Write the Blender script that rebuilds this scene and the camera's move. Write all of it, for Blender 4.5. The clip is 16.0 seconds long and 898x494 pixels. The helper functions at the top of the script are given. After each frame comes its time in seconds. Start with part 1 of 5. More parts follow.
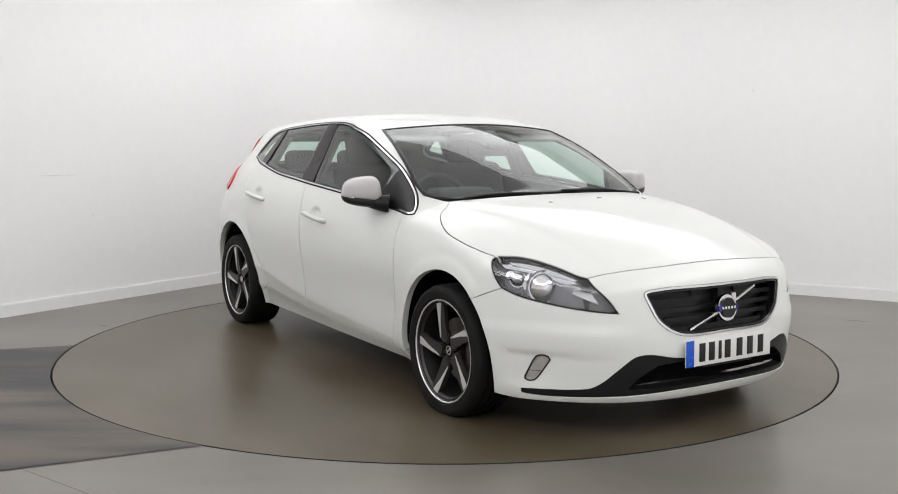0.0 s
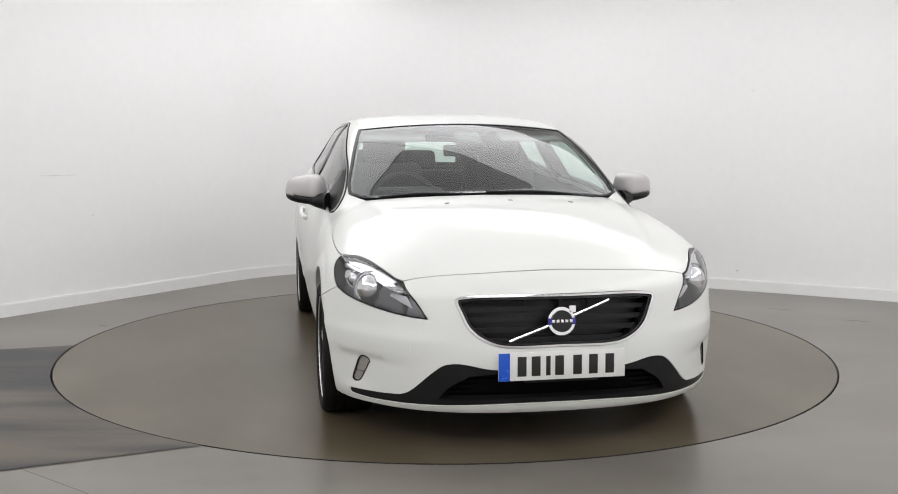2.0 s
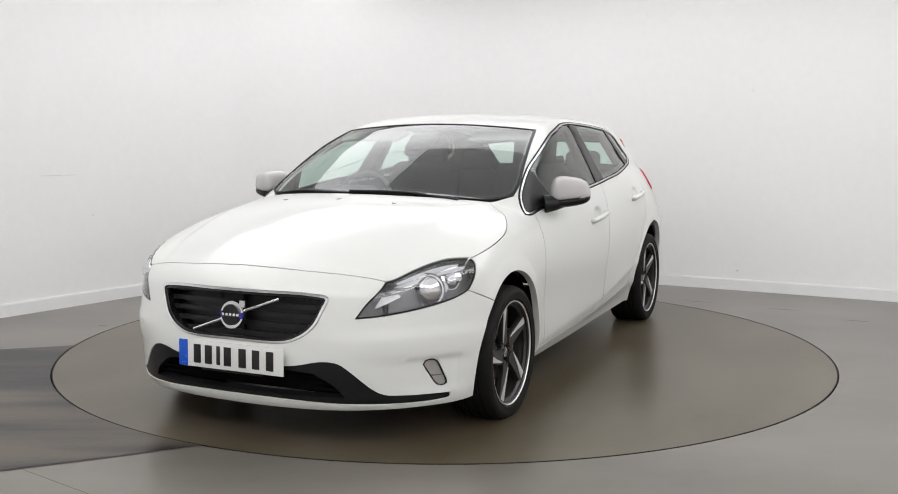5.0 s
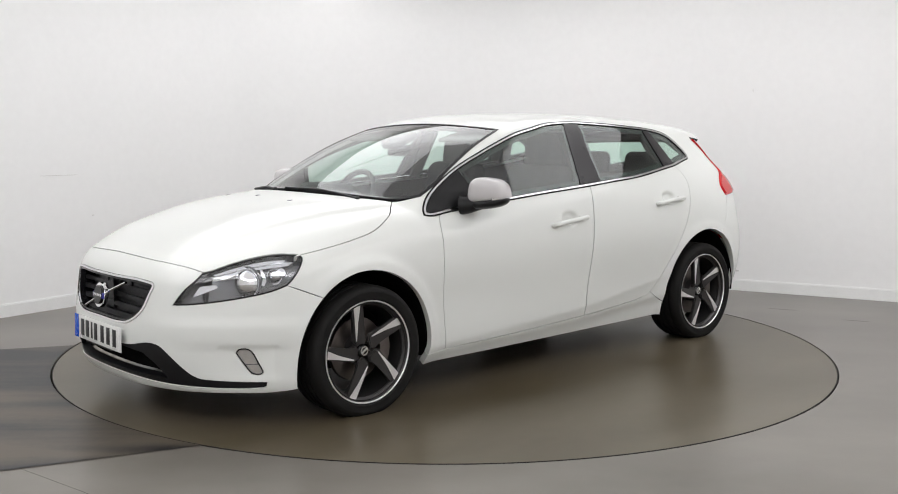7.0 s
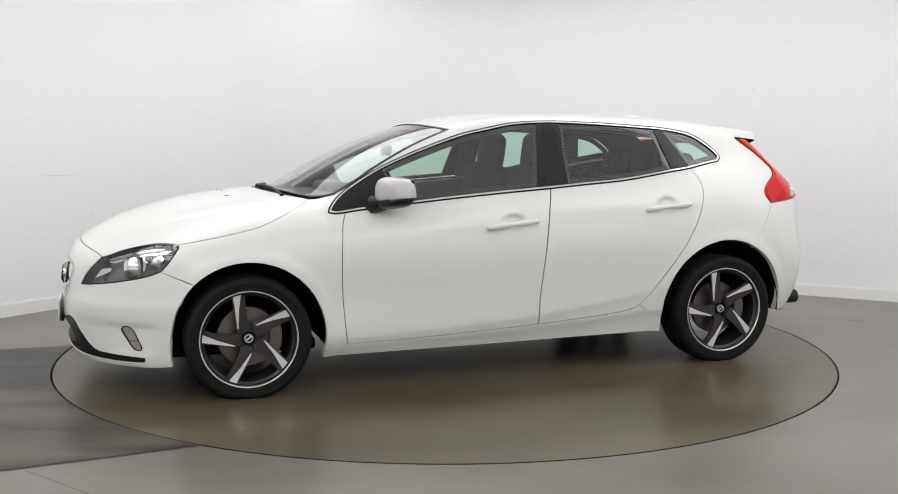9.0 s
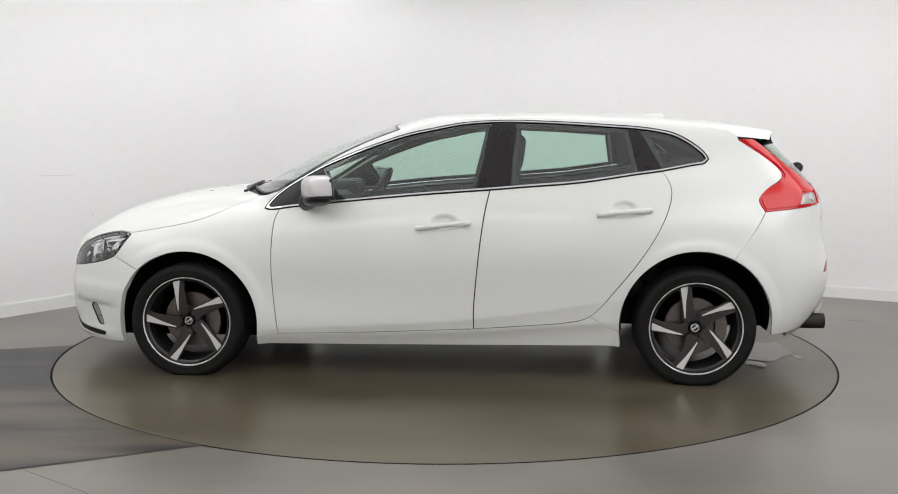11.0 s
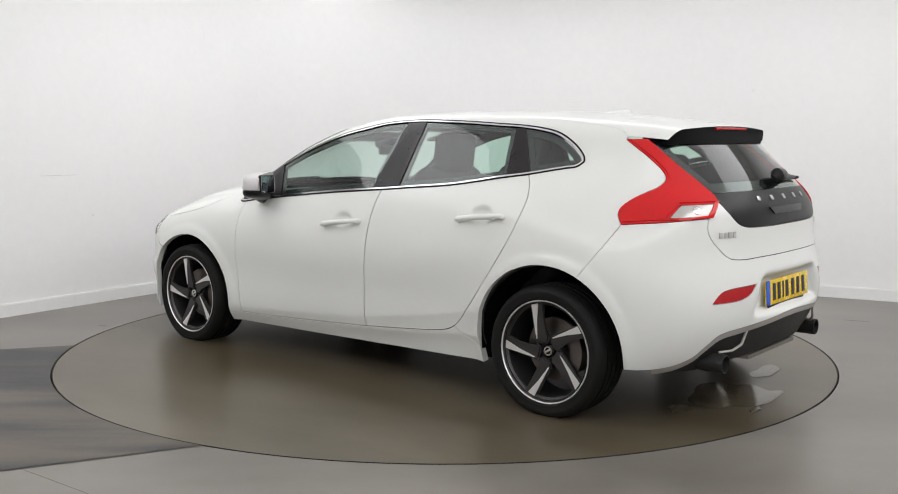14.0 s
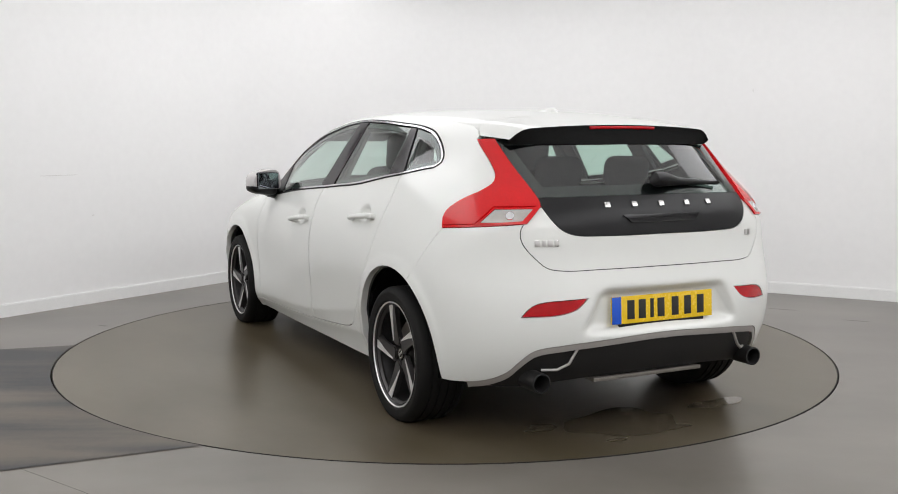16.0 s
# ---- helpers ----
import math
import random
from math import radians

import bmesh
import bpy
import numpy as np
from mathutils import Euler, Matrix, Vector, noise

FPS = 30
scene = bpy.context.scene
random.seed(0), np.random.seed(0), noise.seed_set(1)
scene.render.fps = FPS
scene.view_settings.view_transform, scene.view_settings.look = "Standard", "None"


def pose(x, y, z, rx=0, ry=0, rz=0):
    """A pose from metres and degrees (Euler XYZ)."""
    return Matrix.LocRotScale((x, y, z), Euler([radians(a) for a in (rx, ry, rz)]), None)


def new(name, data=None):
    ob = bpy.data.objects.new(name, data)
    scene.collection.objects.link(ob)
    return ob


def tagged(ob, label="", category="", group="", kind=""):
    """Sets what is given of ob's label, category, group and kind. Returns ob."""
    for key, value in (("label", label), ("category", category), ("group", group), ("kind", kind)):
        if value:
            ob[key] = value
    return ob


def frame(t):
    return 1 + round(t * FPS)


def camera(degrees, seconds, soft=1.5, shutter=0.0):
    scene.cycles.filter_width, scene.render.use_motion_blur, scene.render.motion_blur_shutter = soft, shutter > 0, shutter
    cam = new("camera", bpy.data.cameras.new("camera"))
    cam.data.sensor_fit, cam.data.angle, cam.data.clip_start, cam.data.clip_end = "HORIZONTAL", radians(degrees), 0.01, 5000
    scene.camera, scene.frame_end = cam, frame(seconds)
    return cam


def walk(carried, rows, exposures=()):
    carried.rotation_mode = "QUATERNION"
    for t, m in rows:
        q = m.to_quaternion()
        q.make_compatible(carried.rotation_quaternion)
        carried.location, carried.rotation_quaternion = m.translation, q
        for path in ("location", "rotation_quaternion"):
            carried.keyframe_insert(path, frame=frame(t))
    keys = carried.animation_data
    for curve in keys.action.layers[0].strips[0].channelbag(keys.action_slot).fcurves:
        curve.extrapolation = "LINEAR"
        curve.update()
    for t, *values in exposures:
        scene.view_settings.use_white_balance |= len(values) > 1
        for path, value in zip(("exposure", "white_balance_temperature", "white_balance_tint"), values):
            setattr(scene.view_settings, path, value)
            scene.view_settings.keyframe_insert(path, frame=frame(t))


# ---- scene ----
# ---- camera and light ----
cam = camera(49.39, 16.0, soft=1.0)
CAMERA_POSE = pose(0, -5.912, 1.254, 90 - 6.354, 0, -0.203) @ pose(0, 0, 0, 0, 0, 0.09)
EXPOSURE = 0.0
walk(cam, [(0.0, CAMERA_POSE), (16.0, CAMERA_POSE)])
scene.view_settings.exposure = EXPOSURE

world = bpy.data.worlds.new("world")
world.use_nodes = True
world.node_tree.nodes["Background"].inputs[0].default_value = (.9, .95, 1, 1)
world.node_tree.nodes["Background"].inputs[1].default_value = .05
scene.world = world
CEILING_GLOW = 2.0
FRONT_GLOW = 3.3
MIDDLE_GLOW = 0.46
# ---- body surface: one smooth function, zero on the car's outer skin (x ahead, y left, z up) ----
def spline(xs, ys):
    """Natural cubic spline through the knots, straight beyond them."""
    xs, ys = np.array(xs, float), np.array(ys, float)
    order = np.argsort(xs)
    xs, ys = xs[order], ys[order]
    n, h = len(xs), np.diff(xs)
    a = np.eye(n)
    b = np.zeros((n,) + ys.shape[1:])
    for i in range(1, n - 1):
        a[i, i - 1:i + 2] = h[i - 1], 2 * (h[i - 1] + h[i]), h[i]
        b[i] = 6 * ((ys[i + 1] - ys[i]) / h[i] - (ys[i] - ys[i - 1]) / h[i - 1])
    m = np.linalg.solve(a, b)

    def basis(x):
        x = np.asarray(x, float)
        i = np.clip(np.searchsorted(xs, x) - 1, 0, n - 2)
        c = np.clip(x, xs[0], xs[-1])
        hi = h[i]
        return i, (xs[i + 1] - c) / hi, (c - xs[i]) / hi, hi, x - c

    s0 = (ys[1] - ys[0]) / h[0] - h[0] * m[1] / 6
    s1 = (ys[-1] - ys[-2]) / h[-1] + h[-1] * m[-2] / 6

    def at(x):
        i, u, v, hi, over = basis(x)
        return u * ys[i] + v * ys[i + 1] + ((u ** 3 - u) * m[i] + (v ** 3 - v) * m[i + 1]) * hi * hi / 6 + np.where(over < 0, s0, s1) * over

    at.m, at.basis, at.ys = m, basis, ys
    return at


def smax(a, b, k):
    h = np.clip(0.5 + 0.5 * (a - b) / k, 0, 1)
    return b + (a - b) * h + k * h * (1 - h)


def smin(a, b, k):
    return -smax(-a, -b, k)


LEVELS = (.08, .2, .3, .45, .6, .72, .82, .9, .97, 1.05, 1.15, 1.25, 1.35, 1.46)
STATIONS = (1.9, 1.32, .9, .3, -.4, -1.0, -1.37, -1.65, -2.1)
# half-widths at those heights, station by station
NOSE_WIDTHS = (.80, .84, .865, .88, .876, .85, .803, .745, .675, .66, .58, .50, .42, .34)
FRONT_AXLE_WIDTHS = (.82, .86, .88, .895, .894, .875, .835, .783, .725, .68, .60, .52, .44, .36)
SCREEN_BASE_WIDTHS = (.83, .862, .874, .876, .885, .878, .847, .795, .752, .708, .655, .60, .545, .48)
FRONT_DOOR_WIDTHS = (.835, .865, .876, .882, .895, .893, .874, .846, .815, .775, .725, .672, .612, .54)
REAR_DOOR_WIDTHS = (.835, .865, .878, .885, .90, .902, .888, .868, .838, .79, .735, .68, .615, .54)
DOOR_END_WIDTHS = (.83, .862, .878, .887, .90, .902, .888, .868, .84, .798, .73, .672, .604, .53)
REAR_AXLE_WIDTHS = (.80, .845, .872, .89, .898, .895, .88, .856, .825, .772, .68, .62, .558, .49)
TAIL_LAMP_WIDTHS = (.77, .815, .845, .864, .872, .864, .838, .803, .763, .71, .64, .578, .516, .45)
TAIL_WIDTHS = (.66, .71, .745, .77, .777, .762, .73, .698, .665, .617, .557, .495, .435, .37)
_sections = [spline(LEVELS, w) for w in (NOSE_WIDTHS, FRONT_AXLE_WIDTHS, SCREEN_BASE_WIDTHS, FRONT_DOOR_WIDTHS, REAR_DOOR_WIDTHS, DOOR_END_WIDTHS, REAR_AXLE_WIDTHS, TAIL_LAMP_WIDTHS, TAIL_WIDTHS)]
_fine = np.linspace(0, 1.6, 161)
_table = spline(STATIONS, np.stack([s(_fine) for s in _sections]))


crease_line = spline((1.05, .85, .3, -.2, -.5, -.8, -1.0), (.246, .256, .287, .323, .364, .412, .445))
foot_line = spline((1.0, .84, .439, -.193, -.466, -.66, -1.0), (.222, .226, .238, .268, .288, .306, .33))


def soft(d, k=.0035):
    """d above zero, nothing below, with a rounded break."""
    return k * np.logaddexp(0, d / k)


def half_width(x, z):
    """Half the body's width at x and height z."""
    i, u, v, hi, _ = _table.basis(x)
    f = np.clip(z, 0, 1.599) * 100
    j = f.astype(int)
    g = f - j
    out = 0
    for k, w in ((-1, -g * (1 - g) ** 2 / 2), (0, (1.5 * g ** 3 - 2.5 * g * g + 1)), (1, (-1.5 * g ** 3 + 2 * g * g + .5 * g)), (2, (g ** 3 - g * g) / 2)):
        c = np.clip(j + k, 0, 160)
        out = out + w * (u * _table.ys[i, c] + v * _table.ys[i + 1, c] + ((u ** 3 - u) * _table.m[i, c] + (v ** 3 - v) * _table.m[i + 1, c]) * hi * hi / 6)
    # flared lips round the wheel openings, and the scooped foot of the doors
    for wx, wz in ((1.3235, .287), (-1.3235, .306)):
        r = np.hypot(x - wx, z - wz)
        out = out + .009 / (1 + np.exp((r - .428) / .009))
    # the crease along the foot of the doors, and the sill tucked in under it
    between = 1 / ((1 + np.exp((x - .99) / .012)) * (1 + np.exp((-.97 - x) / .012)))
    out = out - between * (.020 * (1 - np.exp(-soft(crease_line(x) - z) / .06)) + .026 * (1 - np.exp(-soft(foot_line(x) - .012 - z) / .05)))
    # hand cups behind the door handles
    for hx, hz in ((-.045, .825), (-.955, .898)):
        out = out - .02 * np.exp(-(((x - hx) / .055) ** 2 + ((z - hz) / .034) ** 2) ** 2)
    return out


bonnet_line = spline((2.35, 2.13, 2.05, 1.93, 1.75, 1.6, 1.45, 1.3, 1.15, .9), (.56, .712, .757, .82, .88, .917, .942, .958, .97, .985))
screen_line = spline((1.3, 1.13, 1.0, .823, .65, .475, .33, .2, 0), (.84, .955, 1.038, 1.132, 1.212, 1.28, 1.332, 1.372, 1.43))
roof_line = spline((.6, .33, .2, .05, -.15, -.4, -.73, -1.07, -1.39, -1.6, -1.8, -2.2), (1.265, 1.338, 1.365, 1.386, 1.399, 1.405, 1.404, 1.391, 1.365, 1.341, 1.311, 1.24))
nose_line = spline((.08, .17, .24, .32, .45, .54, .65, .72, .82), (2.10, 2.165, 2.19, 2.20, 2.198, 2.188, 2.165, 2.135, 2.06))
tail_line = spline((.1, .2, .3, .4, .5, .6, .68, .75, .85, .93, 1.0, 1.1, 1.19, 1.27, 1.36, 1.5), (1.88, 1.98, 2.06, 2.11, 2.132, 2.13, 2.115, 2.098, 2.09, 2.08, 2.045, 1.965, 1.878, 1.795, 1.69, 1.53))


def skin(x, y, z):
    """Below zero inside the body, above it outside."""
    y = np.abs(y)
    side = y - half_width(x, z)
    ridge = .66 - .18 * np.clip((x - 1.0) / 1.1, 0, 1)
    ahead = np.clip((x - 1.1) / .9, 0, 1)
    bonnet = bonnet_line(x + .10 * y * y) - (.08 + .11 * ahead) * y * y - .09 * y ** 4 + (.013 - .007 * ahead) / (1 + np.exp((y - ridge) / .011))
    screen = screen_line(x + .42 * y * y) - .03 * y * y
    roof = roof_line(x) - .075 * y * y - .12 * y ** 4
    top = (z - smax(bonnet, smin(screen, roof, .05), .012)) * .92
    nose = x - nose_line(z) + .2 * y * y + .6 * y ** 4
    k = .5 + .5 / (1 + np.exp(-(z - 1.05) / .05))
    tail = (-x - tail_line(z) + k * (.25 * y * y + .9 * y ** 4)) * .85
    # scoops round the fog lamps, and the hollow for the rear plate
    bend = np.arctan2(y, x - 1.0)
    scoop = np.clip((bend - .43) / .28, 0, 1) * np.clip((.90 - bend) / .09, 0, 1) / ((1 + np.exp((z - .369) / .006)) * (1 + np.exp((.235 - z) / .012))) * (x > 1.6)
    hollow = (x < -1.7) / ((1 + np.exp((y - .30 - .5 * (.645 - z)) / .012)) * (1 + np.exp((z - .642) / .007)) * (1 + np.exp((.490 - z) / .008)))
    fold = (x > 1.5) / ((1 + np.exp((z - .478) / .007)) * (1 + np.exp((.40 - z) / .02)) * (1 + np.exp((.50 - y) / .05)))
    g = smax(side, top, .06)
    g = smax(g, nose, .05)
    g = smax(g, tail, .07)
    return smax(g, .15 - z, .03) + .020 * scoop + .046 * hollow - .011 * fold


def skin_normal(p, e=.002):
    g = np.stack([skin(*(p + d).T) - skin(*(p - d).T) for d in np.eye(3) * e], -1)
    return g / np.linalg.norm(g, axis=1)[:, None]


def cast(base, way, far=2.4):
    """The last point at which each ray leaves the body."""
    lo, hi = np.zeros(len(base)), np.full(len(base), far)
    steps = np.linspace(0, far, 49)
    inside = np.stack([skin(*(base + way * s).T) < 0 for s in steps])
    last = len(steps) - 1 - np.argmax(inside[::-1], axis=0)
    last = np.where(inside.any(0), np.minimum(last, len(steps) - 2), 0)
    lo, hi = steps[last], steps[last + 1]
    for _ in range(26):
        mid = (lo + hi) / 2
        inn = skin(*(base + way * mid[:, None]).T) < 0
        lo, hi = np.where(inn, mid, lo), np.where(inn, hi, mid)
    return base + way * lo[:, None]


# Three charts of the skin. Roll: length and the angle about a lengthwise axis; nose and tail: the angle about an upright axis, and height.
AXIS_Z, NOSE_X, TAIL_X = .55, 1.0, -.9


def from_chart(chart, q):
    q = np.asarray(q, float)
    if chart == "roll":
        a = q[:, 1] / .85
        base = np.stack([q[:, 0], 0 * a, 0 * a + AXIS_Z], -1)
        way = np.stack([0 * a, np.sin(a), np.cos(a)], -1)
    else:
        s, cx = (1, NOSE_X) if chart == "nose" else (-1, TAIL_X)
        a = q[:, 0] / 1.1
        base = np.stack([0 * a + cx, 0 * a, q[:, 1]], -1)
        way = np.stack([s * np.cos(a), np.sin(a), 0 * a], -1)
    return cast(base, way)


def to_chart(chart, p):
    p = np.asarray(p, float)
    if chart == "roll":
        return np.stack([p[:, 0], .85 * np.arctan2(p[:, 1], p[:, 2] - AXIS_Z)], -1)
    s, cx = (1, NOSE_X) if chart == "nose" else (-1, TAIL_X)
    return np.stack([1.1 * np.arctan2(p[:, 1], s * (p[:, 0] - cx)), p[:, 2]], -1)


# ---- materials ----
def mat(name, colour, rough, metal=0.0, coat=0.0, vary=.06, scale=6.0, bump=0.0, bump_scale=200.0, rough_vary=.05, clear=False, spec=.5, emit=0.0):
    """A surface with colour and gloss that vary at two scales, and fine relief."""
    m = bpy.data.materials.new(name)
    m.use_nodes = True
    nt = m.node_tree
    b = nt.nodes["Principled BSDF"]
    b.inputs["Metallic"].default_value = metal
    b.inputs["Coat Weight"].default_value = coat
    b.inputs["Coat Roughness"].default_value = .03
    b.inputs["Specular IOR Level"].default_value = spec
    if emit:
        b.inputs["Emission Color"].default_value = (*colour, 1)
        b.inputs["Emission Strength"].default_value = emit
    place = nt.nodes.new("ShaderNodeTexCoord")
    large, small = nt.nodes.new("ShaderNodeTexNoise"), nt.nodes.new("ShaderNodeTexNoise")
    large.inputs["Scale"].default_value, large.inputs["Detail"].default_value = scale, 5
    small.inputs["Scale"].default_value, small.inputs["Detail"].default_value = scale * 14, 3
    both = nt.nodes.new("ShaderNodeMath")
    both.operation = "ADD"
    for n, i in ((large, 0), (small, 1)):
        nt.links.new(place.outputs["Object"], n.inputs["Vector"])
        nt.links.new(n.outputs["Fac"], both.inputs[i])
    tone = nt.nodes.new("ShaderNodeMapRange")
    tone.inputs["From Min"].default_value, tone.inputs["From Max"].default_value = .6, 1.4
    tone.inputs["To Min"].default_value, tone.inputs["To Max"].default_value = 1 - vary, 1 + vary
    nt.links.new(both.outputs[0], tone.inputs["Value"])
    mul = nt.nodes.new("ShaderNodeVectorMath")
    mul.operation = "SCALE"
    mul.inputs[0].default_value = colour
    nt.links.new(tone.outputs[0], mul.inputs["Scale"])
    nt.links.new(mul.outputs[0], b.inputs["Base Color"])
    gloss = nt.nodes.new("ShaderNodeMapRange")
    gloss.inputs["From Min"].default_value, gloss.inputs["From Max"].default_value = .6, 1.4
    gloss.inputs["To Min"].default_value, gloss.inputs["To Max"].default_value = max(rough - rough_vary, 0), rough + rough_vary
    nt.links.new(both.outputs[0], gloss.inputs["Value"])
    nt.links.new(gloss.outputs[0], b.inputs["Roughness"])
    if bump:
        grain, relief = nt.nodes.new("ShaderNodeTexNoise"), nt.nodes.new("ShaderNodeBump")
        grain.inputs["Scale"].default_value = bump_scale
        nt.links.new(place.outputs["Object"], grain.inputs["Vector"])
        relief.inputs["Strength"].default_value, relief.inputs["Distance"].default_value = bump, .002
        nt.links.new(grain.outputs["Fac"], relief.inputs["Height"])
        nt.links.new(relief.outputs[0], b.inputs["Normal"])
    return m


def glass(name, tint, gloss=1.0, rough=.0):
    """A thin pane: tinted light goes straight through, and the surface mirrors by Fresnel."""
    m = bpy.data.materials.new(name)
    m.use_nodes = True
    nt = m.node_tree
    nt.nodes.remove(nt.nodes["Principled BSDF"])
    out = nt.nodes["Material Output"]
    clear, shine, mix, fres = (nt.nodes.new("ShaderNode" + k) for k in ("BsdfTransparent", "BsdfGlossy", "MixShader", "LayerWeight"))
    power, scale = nt.nodes.new("ShaderNodeMath"), nt.nodes.new("ShaderNodeMath")
    clear.inputs[0].default_value = (*tint, 1)
    shine.inputs["Roughness"].default_value = rough
    shine.inputs[0].default_value = (gloss, gloss, gloss, 1)
    # Schlick's curve for glass: 4 per cent head-on, rising towards grazing
    fres.inputs[0].default_value = .5
    power.operation, power.inputs[1].default_value = "POWER", 5
    scale.operation, scale.inputs[1].default_value, scale.inputs[2].default_value = "MULTIPLY_ADD", .92, .08
    nt.links.new(fres.outputs["Facing"], power.inputs[0])
    nt.links.new(power.outputs[0], scale.inputs[0])
    nt.links.new(scale.outputs[0], mix.inputs[0])
    nt.links.new(clear.outputs[0], mix.inputs[1])
    nt.links.new(shine.outputs[0], mix.inputs[2])
    nt.links.new(mix.outputs[0], out.inputs[0])
    return m


PAINT = mat("white_paint", (.735, .745, .718), .34, coat=.5, vary=.004, scale=1.5, rough_vary=.01)
BLACK = mat("black_trim", (.008, .008, .009), .38, vary=.2, scale=9, spec=.3)
GLOSS_BLACK = mat("gloss_black", (.007, .007, .008), .16, vary=.1, spec=.4)
PILLAR = mat("pillar_trim", (.012, .010, .012), .30, vary=.15, spec=.3)
CHROME = mat("chrome", (.82, .82, .83), .10, metal=1, vary=.03)
TRIM = mat("window_trim_metal", (.60, .60, .61), .16, metal=1, vary=.03)
SATIN = mat("satin_silver", (.62, .61, .60), .30, metal=1, vary=.05)
MIRROR_CAP = mat("silver_mirror_cap", (.52, .50, .50), .30, coat=.6, vary=.01, rough_vary=.01)
RUBBER = mat("rubber", (.007, .0066, .0062), .7, vary=.3, scale=12, bump=.2, bump_scale=240, spec=.22)
RIM_DARK = mat("dark_grey_rim", (.05, .047, .047), .34, metal=.5, vary=.12, spec=.4)
BARREL = mat("rim_barrel", (.022, .021, .021), .5, metal=.3, vary=.2, spec=.3)
RIM_CUT = mat("machined_alloy", (.80, .79, .78), .38, metal=.7, vary=.03, rough_vary=.02)
DISC_STEEL = mat("brake_disc_steel", (.17, .15, .14), .42, metal=1, vary=.25, scale=20)
LINER = mat("wheel_liner", (.005, .005, .005), .95, vary=.3, spec=.05)
UNDER = mat("underbody", (.009, .009, .009), .9, vary=.3, spec=.1)
CLOTH = mat("dark_cloth", (.034, .035, .037), .9, vary=.15, scale=8, spec=.2)
DASH = mat("dash_plastic", (.040, .042, .044), .6, vary=.1, spec=.3)
LINING = mat("headliner", (.30, .30, .29), .9, vary=.06, bump=.3, bump_scale=500)
RED_LENS = mat("red_lens", (.58, .004, .007), .20, coat=.3, vary=.08, scale=9, spec=.25)
DARK_RED = mat("dark_red_lens", (.42, .004, .009), .2, coat=.12, vary=.2, scale=25, spec=.25)
CLEAR_LENS = mat("clear_lens", (.46, .44, .42), .2, metal=.4, coat=.3, vary=.15, scale=30)
LAMP_BOWL = mat("lamp_bowl", (.19, .19, .20), .22, metal=.6, coat=.3, vary=.15)
LAMP_CHROME = mat("lamp_reflector", (.80, .80, .82), .10, metal=1, vary=.08, scale=30)
LAMP_GREY = mat("lamp_bezel", (.30, .30, .32), .25, metal=.7, vary=.1)
HEAT_SHIELD = mat("heat_shield_metal", (.20, .185, .165), .45, metal=.6, vary=.2, scale=14)
DIFFUSER = mat("diffuser_grey", (.014, .0135, .0135), .5, vary=.2, spec=.3)
DIFF_EDGE = mat("diffuser_edge_silver", (.42, .40, .385), .35, metal=.5, coat=.3, vary=.05)
PLATE_WHITE = mat("plate_white", (.74, .74, .72), .25, vary=.03)
PLATE_YELLOW = mat("plate_yellow", (.78, .52, .015), .25, vary=.04)
PLATE_BLUE = mat("plate_blue", (.012, .09, .55), .25, vary=.04)
INK = mat("plate_ink", (.012, .012, .012), .4, vary=.1)
BADGE_BLUE = mat("badge_blue", (.03, .03, .28), .2, coat=.6, vary=.05)
SCREEN_GLASS = glass("windscreen_glass", (.84, .91, .88))
SIDE_GLASS = glass("side_glass", (.70, .86, .79))
REAR_GLASS = glass("rear_glass", (.72, .86, .80))
LENS = glass("lamp_lens", (.93, .94, .95))


# ---- building helpers ----
def part(name, bm, material, parent=None, label="", smooth=True):
    """Links a bmesh as one mesh object under a thing or part."""
    me = bpy.data.meshes.new(name)
    bmesh.ops.recalc_face_normals(bm, faces=bm.faces)
    bm.to_mesh(me)
    bm.free()
    for m in material if isinstance(material, (list, tuple)) else [material]:
        me.materials.append(m)
    if smooth:
        me.shade_smooth()
        me.set_sharp_from_angle(angle=radians(38))
    ob = new(name, me)
    ob.parent = parent
    if label:
        tagged(ob, label)
    return ob


def block(size, m=None, bevel=.0, segments=2, bm=None):
    """A box with rounded edges, centred on m."""
    b = bmesh.new()
    bmesh.ops.create_cube(b, size=1, matrix=Matrix.Diagonal((*size, 1)))
    if bevel:
        bmesh.ops.bevel(b, geom=b.edges[:], offset=bevel, segments=segments, profile=.6, affect="EDGES")
    if m is not None:
        b.transform(m)
    return join(b, bm)


def join(b, bm):
    if bm is None:
        return b
    me = bpy.data.meshes.new("joined")
    b.to_mesh(me)
    b.free()
    bm.from_mesh(me)
    bpy.data.meshes.remove(me)
    return bm


